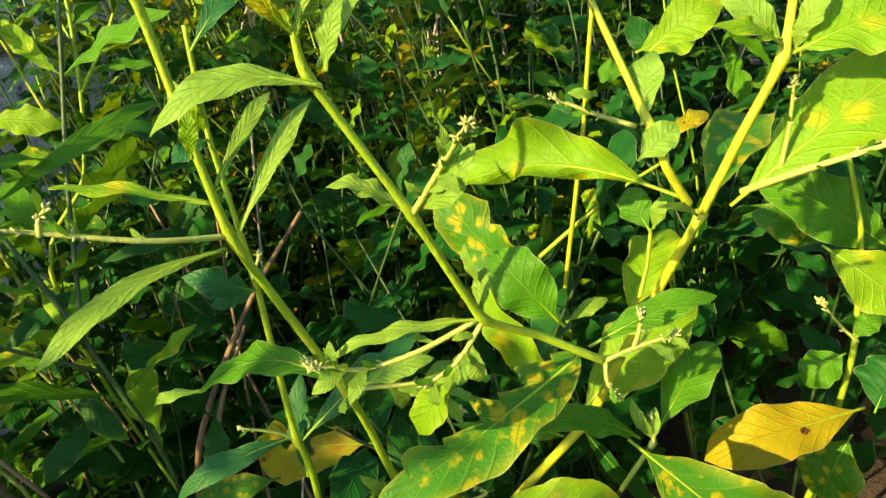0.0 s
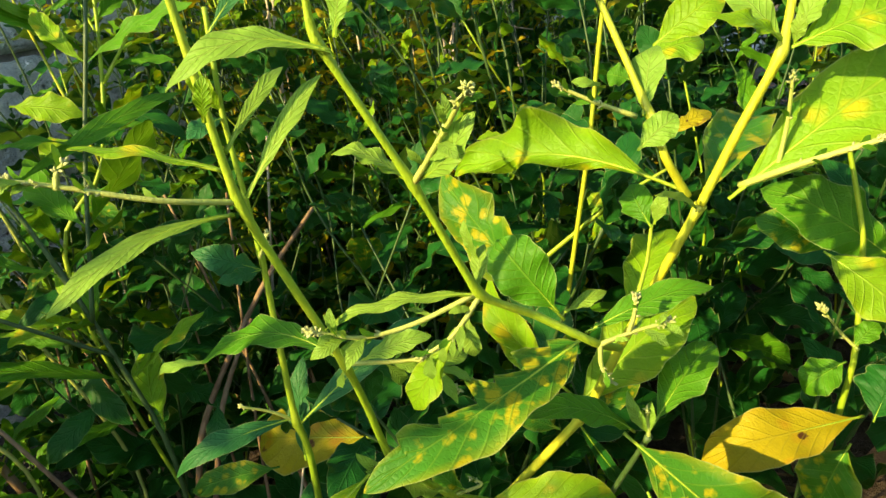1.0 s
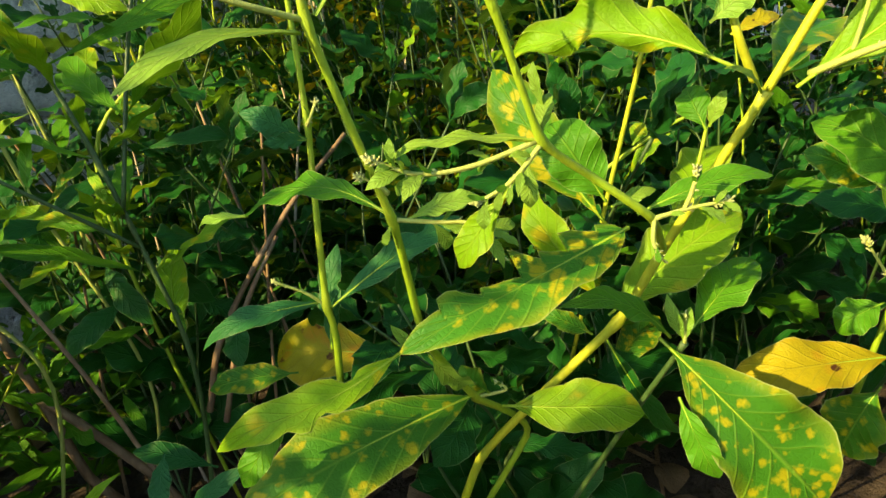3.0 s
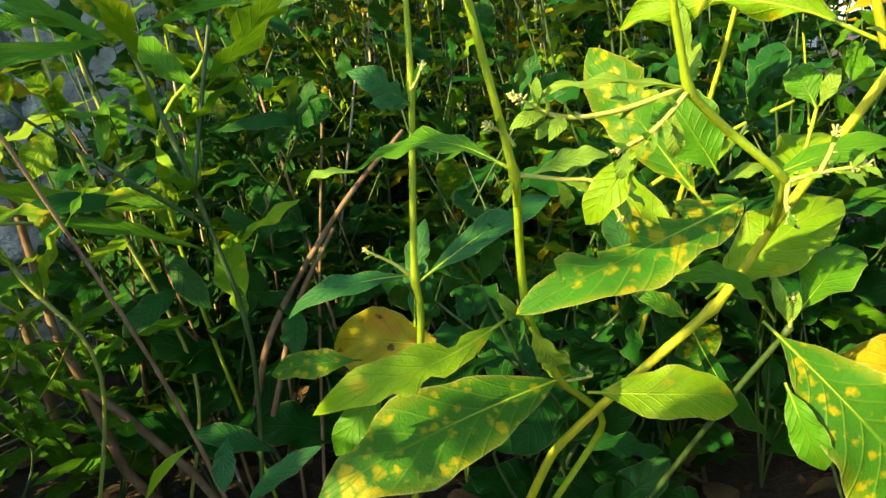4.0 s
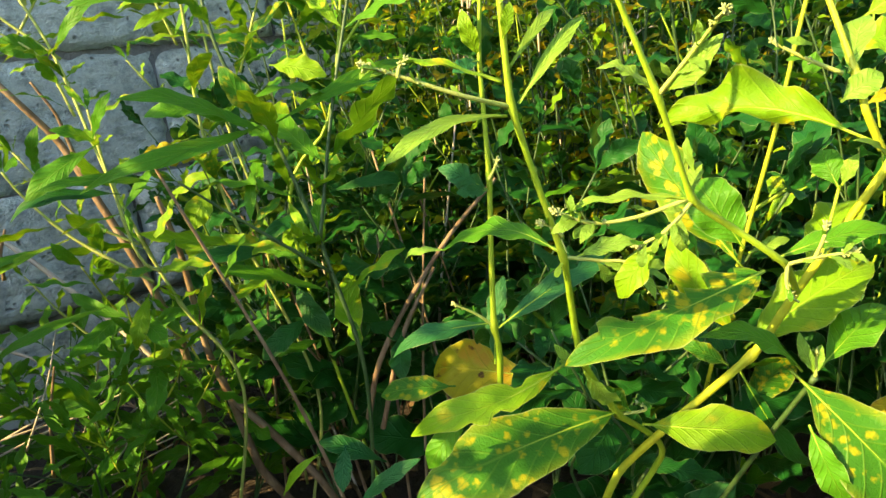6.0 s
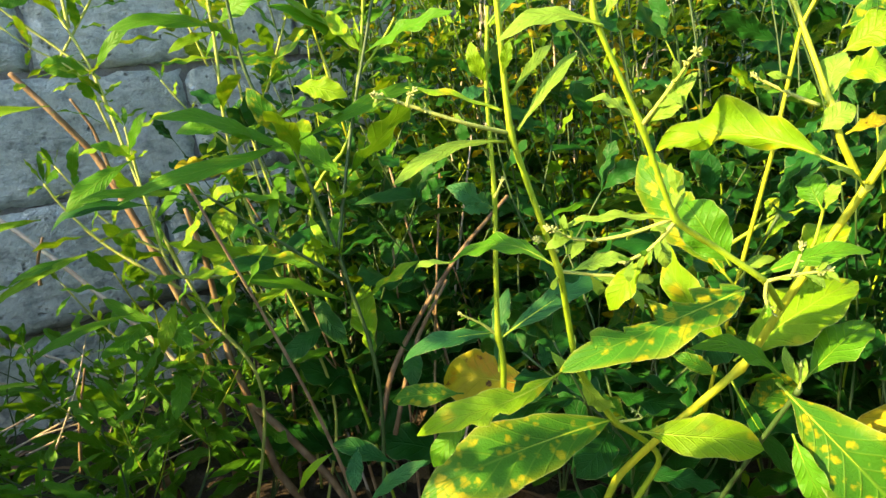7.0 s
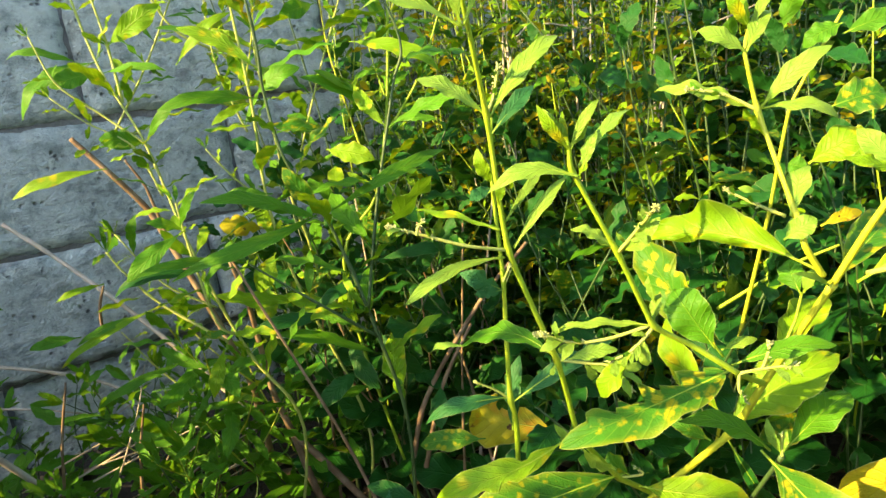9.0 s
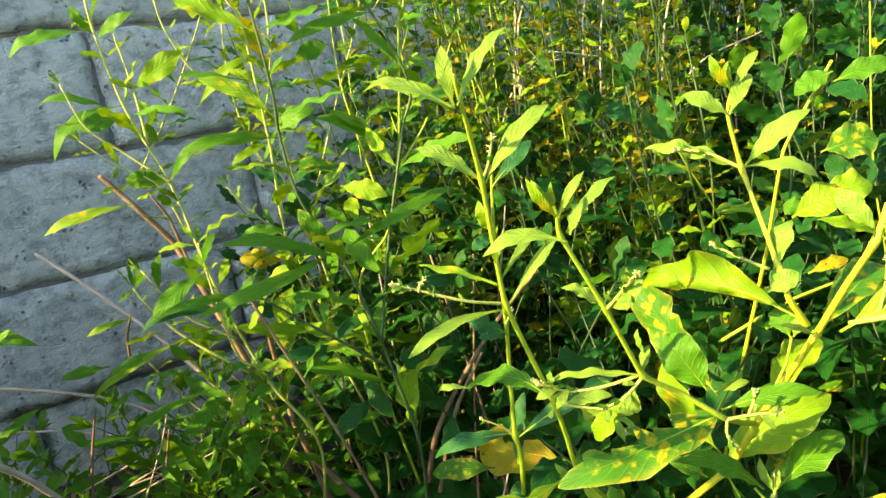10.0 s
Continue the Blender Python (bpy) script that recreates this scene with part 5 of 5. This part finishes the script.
leafy(wall_weed, [(-0.541, 0.239, 0.593), (-0.580, 0.251, 0.627), (-0.608, 0.262, 0.680)], 0.0011, 0.0006, "p", 166, bare=0.05, size=0.036, gap=0.022)
leafy(wall_weed, [(-0.561, 0.302, 0.480), (-0.594, 0.322, 0.528), (-0.617, 0.326, 0.574)], 0.0011, 0.0006, "p", 167, bare=0.05, size=0.036, gap=0.022)


def crown(plant, lines, seed, size=0.036, broad="small", shade=False):
    """Short leafy side shoots along the given lines."""
    rng = random.Random(seed)
    heap = []
    for bottom, top, many in lines:
        for k in range(many):
            p = Vector(bottom).lerp(Vector(top), (k + rng.random()) / many)
            a, long = rng.uniform(0, 6.28), rng.uniform(0.05, 0.11)
            out = Vector((math.cos(a) * 0.6, math.sin(a) * 0.6, rng.uniform(0.5, 1.0))).normalized()
            leafy(plant, [p, p + out * long * 0.5, p + out * long + Vector((0, 0, 0.01))], 0.0008, 0.0005, rng.choice("yg"), seed * 50 + len(heap), bare=0.15, size=size, gap=0.6 * size, heap=heap, broad=broad, shade=shade)
    join_heap(plant, heap)


crown(lit_weed, (((-0.463, 0.249, 0.80), (-0.490, 0.245, 1.19), 8), ((-0.422, 0.317, 0.78), (-0.440, 0.310, 1.21), 8)), 31)
crown(straight_weed, (((-0.339, 0.204, 0.76), (-0.360, 0.215, 1.21), 9),), 32)
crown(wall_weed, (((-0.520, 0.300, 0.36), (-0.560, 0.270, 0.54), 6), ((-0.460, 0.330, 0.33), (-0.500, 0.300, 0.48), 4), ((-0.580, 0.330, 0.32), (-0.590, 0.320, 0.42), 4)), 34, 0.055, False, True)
crown(mid_weed, (((-0.492, 0.132, 0.85), (-0.500, 0.130, 1.13), 4), ((-0.395, 0.094, 0.85), (-0.420, 0.120, 1.11), 4)), 33)
rng = random.Random(61)
for _ in range(16):
    x, y, z = rng.uniform(-0.12, 0.25), rng.uniform(0.12, 0.5), rng.uniform(0.70, 0.98)
    dx, dz = rng.uniform(0.12, 0.26), rng.uniform(-0.02, 0.10)
    twig([(x, y, GROUND + 0.02), (x + 0.02, y + 0.02, z * 0.75), (x + dx * 0.4, y + 0.03, z), (x + dx, y - 0.02, z + dz)], 0.0018, 0.001, "s", "dry golden stalk bent over in the thicket")


rng = random.Random(83)
for _ in range(20):
    x, y, a, long = rng.uniform(-0.84, -0.50), rng.uniform(0.40, 0.72), rng.uniform(-0.5, 0.9), rng.uniform(0.12, 0.26)
    rise = rng.uniform(0.03, 0.11)
    dx, dy = math.cos(a) * long, -math.sin(a) * long * 0.6
    twig([(x - dx / 2, y - dy / 2, GROUND + 0.015), (x, y, GROUND + 0.02 + rise * 0.7), (x + dx / 2, y + dy / 2, GROUND + 0.02 + rise)], 0.0013, 0.0008, "s", "pale dry grass stalk lying at the wall foot")


# ---- the thicket behind, and unseen bushes added for shade ----
BUSH_RNG = random.Random(77)
ROOMS = (  # x0, x1, y0, y1, how many, least and most height, whether the leaves are joined, whether they are small
    (-0.12, 0.28, -0.62, -0.04, 11, 0.30, 0.55, False, False),
    (-0.24, 0.16, 0.00, 0.30, 8, 0.36, 0.56, False, False),
    (-0.22, 0.18, 0.40, 0.78, 8, 0.48, 0.70, False, False),
    (-0.36, 0.16, 0.02, 0.72, 20, 0.30, 0.46, True, False),
    (-0.16, 0.30, -0.66, -0.02, 14, 0.30, 0.42, True, False),
    (0.16, 0.70, -0.05, 0.78, 30, 0.62, 0.95, True, False),
    (-0.17, 0.20, -0.03, 0.36, 26, 0.42, 0.78, True, True),
    (-0.16, 0.48, 0.20, 0.62, 36, 0.66, 1.00, True, True),
    (-0.15, 0.55, 0.55, 0.80, 16, 0.90, 1.12, True, True),
    (0.30, 0.80, -0.70, 0.10, 14, 0.70, 0.98, True, True),
    (0.25, 0.90, -0.95, -0.08, 40, 0.50, 0.95, True, False),
    (0.70, 1.60, -0.95, 0.75, 32, 0.90, 1.06, True, False),
    # Two rows of unseen bushes on the left, added to block the sun.
    (-1.14, -0.88, 0.06, 0.22, 15, 0.56, 0.72, True, False),
    (-1.20, -0.94, 0.22, 0.48, 14, 0.46, 0.60, True, False),
    (-0.88, -0.60, 0.42, 0.74, 7, 0.13, 0.20, False, False),
    (-0.64, -0.44, 0.28, 0.62, 9, 0.14, 0.24, False, False),
    (-0.30, 0.05, -0.10, 0.16, 5, 0.30, 0.34, False, False),
    (-0.40, -0.18, 0.24, 0.40, 5, 0.40, 0.58, True, False),
    (-0.30, -0.02, 0.12, 0.46, 3, 0.88, 1.08, True, False),
    # Lower unseen bushes further left, added for the same shade.
    (-1.60, -1.10, -0.05, 0.60, 12, 0.30, 0.45, True, False),
    # Unseen bushes behind the camera, added to hold back sky light.
    (-1.50, -1.00, -1.20, -0.52, 14, 0.70, 0.92, True, False),
    (-0.95, -0.15, -1.30, -0.85, 14, 0.85, 1.06, True, False),
)
HEIGHTS = (0.18, 0.24, 0.30, 0.42, 0.5, 0.58, 0.66, 0.74, 0.82, 0.94, 1.06)


def bush_kind(seed, height, joined, fine):
    """One weed of the thicket: a foot that forks into three or four leafy stems."""
    rng = random.Random(seed)
    p = plant_at((0, 0, 0), "bushy green weed in the thicket along the wall and in added shade rows" if height > 0.35 else "low leafy weed in the shade of the thicket", "thicket weeds")
    heap = [] if joined else None
    for k in range(rng.choice((3, 3, 4)) if height > 0.35 else 3):
        a, lean = rng.uniform(0, 6.28), rng.uniform(0.02, 0.18)
        top = height * rng.uniform(0.7, 1.05)
        pts = [(0, 0, 0)]
        for f in (0.25, 0.5, 0.75, 1.0):
            pts.append((math.cos(a) * lean * f ** 1.3 + rng.gauss(0, 0.012), math.sin(a) * lean * f ** 1.3 + rng.gauss(0, 0.012), top * f))
        # Most stems take the shade-darkened leaves, so the thicket looks dim.
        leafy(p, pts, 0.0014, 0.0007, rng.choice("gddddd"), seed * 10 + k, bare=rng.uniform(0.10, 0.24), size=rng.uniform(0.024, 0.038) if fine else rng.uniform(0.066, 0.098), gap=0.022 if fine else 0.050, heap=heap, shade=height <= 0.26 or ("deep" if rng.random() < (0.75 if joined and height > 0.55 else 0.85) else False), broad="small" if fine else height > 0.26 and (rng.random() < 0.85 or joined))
    if joined:
        join_heap(p, heap)
    return p


KINDS = {}
spots = []
for x0, x1, y0, y1, many, low, high, joined, fine in ROOMS:
    for _ in range(many):
        for _ in range(30):
            x, y = BUSH_RNG.uniform(x0, x1), BUSH_RNG.uniform(y0, y1)
            if all((x - a) ** 2 + (y - b) ** 2 > 0.06 ** 2 for a, b in spots):
                break
        spots.append((x, y))
        h = BUSH_RNG.uniform(low, high)
        k = min(range(len(HEIGHTS)), key=lambda j: abs(HEIGHTS[j] - h) + BUSH_RNG.uniform(0, 0.08))
        m = pose(x, y, GROUND + 0.01, 0, 0, BUSH_RNG.uniform(0, 360))
        if (k, joined, fine) in KINDS:
            ob = copy_thing(KINDS[k, joined, fine], m)
        else:
            ob = KINDS[k, joined, fine] = bush_kind(900 + k + 50 * joined + 100 * fine, HEIGHTS[k], joined, fine)
        ob.matrix_basis = m @ Matrix.Scale(min(max(h / HEIGHTS[k], 0.8), 1.35), 4)


# ---- litter ----
def leaf_litter():
    """Curled dry leaves and bits of straw on the soil."""
    rng = random.Random(21)
    verts, faces = [], []
    for _ in range(900):
        x, y = rng.uniform(-0.9, 0.9), rng.uniform(-0.5, 0.82)
        z = GROUND + 0.03 * noise.noise((x * 2.1, y * 2.1, 0)) + 0.012 * noise.noise((x * 9, y * 9, 3)) + 0.006
        long = rng.random() < 0.4
        L, w = (rng.uniform(0.04, 0.12), 0.0022) if long else (rng.uniform(0.03, 0.06), rng.uniform(0.010, 0.02))
        a, tilt = rng.uniform(0, 6.28), rng.uniform(-0.15, 0.25)
        k = len(verts)
        m = Matrix.Translation((x, y, z)) @ Euler((rng.uniform(-0.4, 0.4), tilt, a)).to_matrix().to_4x4()
        for i in range(6):
            u = i / 5
            h = w * math.sin(math.pi * min(0.97, max(0.03, u))) ** (0.3 if long else 0.8)
            for v in (-1, 0, 1):
                verts.append(m @ Vector((u * L, v * h, 0.25 * abs(v) * h + 0.1 * L * math.sin(math.pi * u))))
        faces += [(k + 3 * i + j, k + 3 * i + j + 1, k + 3 * i + j + 4, k + 3 * i + j + 3) for i in range(5) for j in range(2)]
    return tagged(new("leaf_litter", mesh_of("leaf_litter", verts, faces, mat_litter)), "dry brown fallen leaves and straw on the soil", "litter", kind="stuff")


leaf_litter()
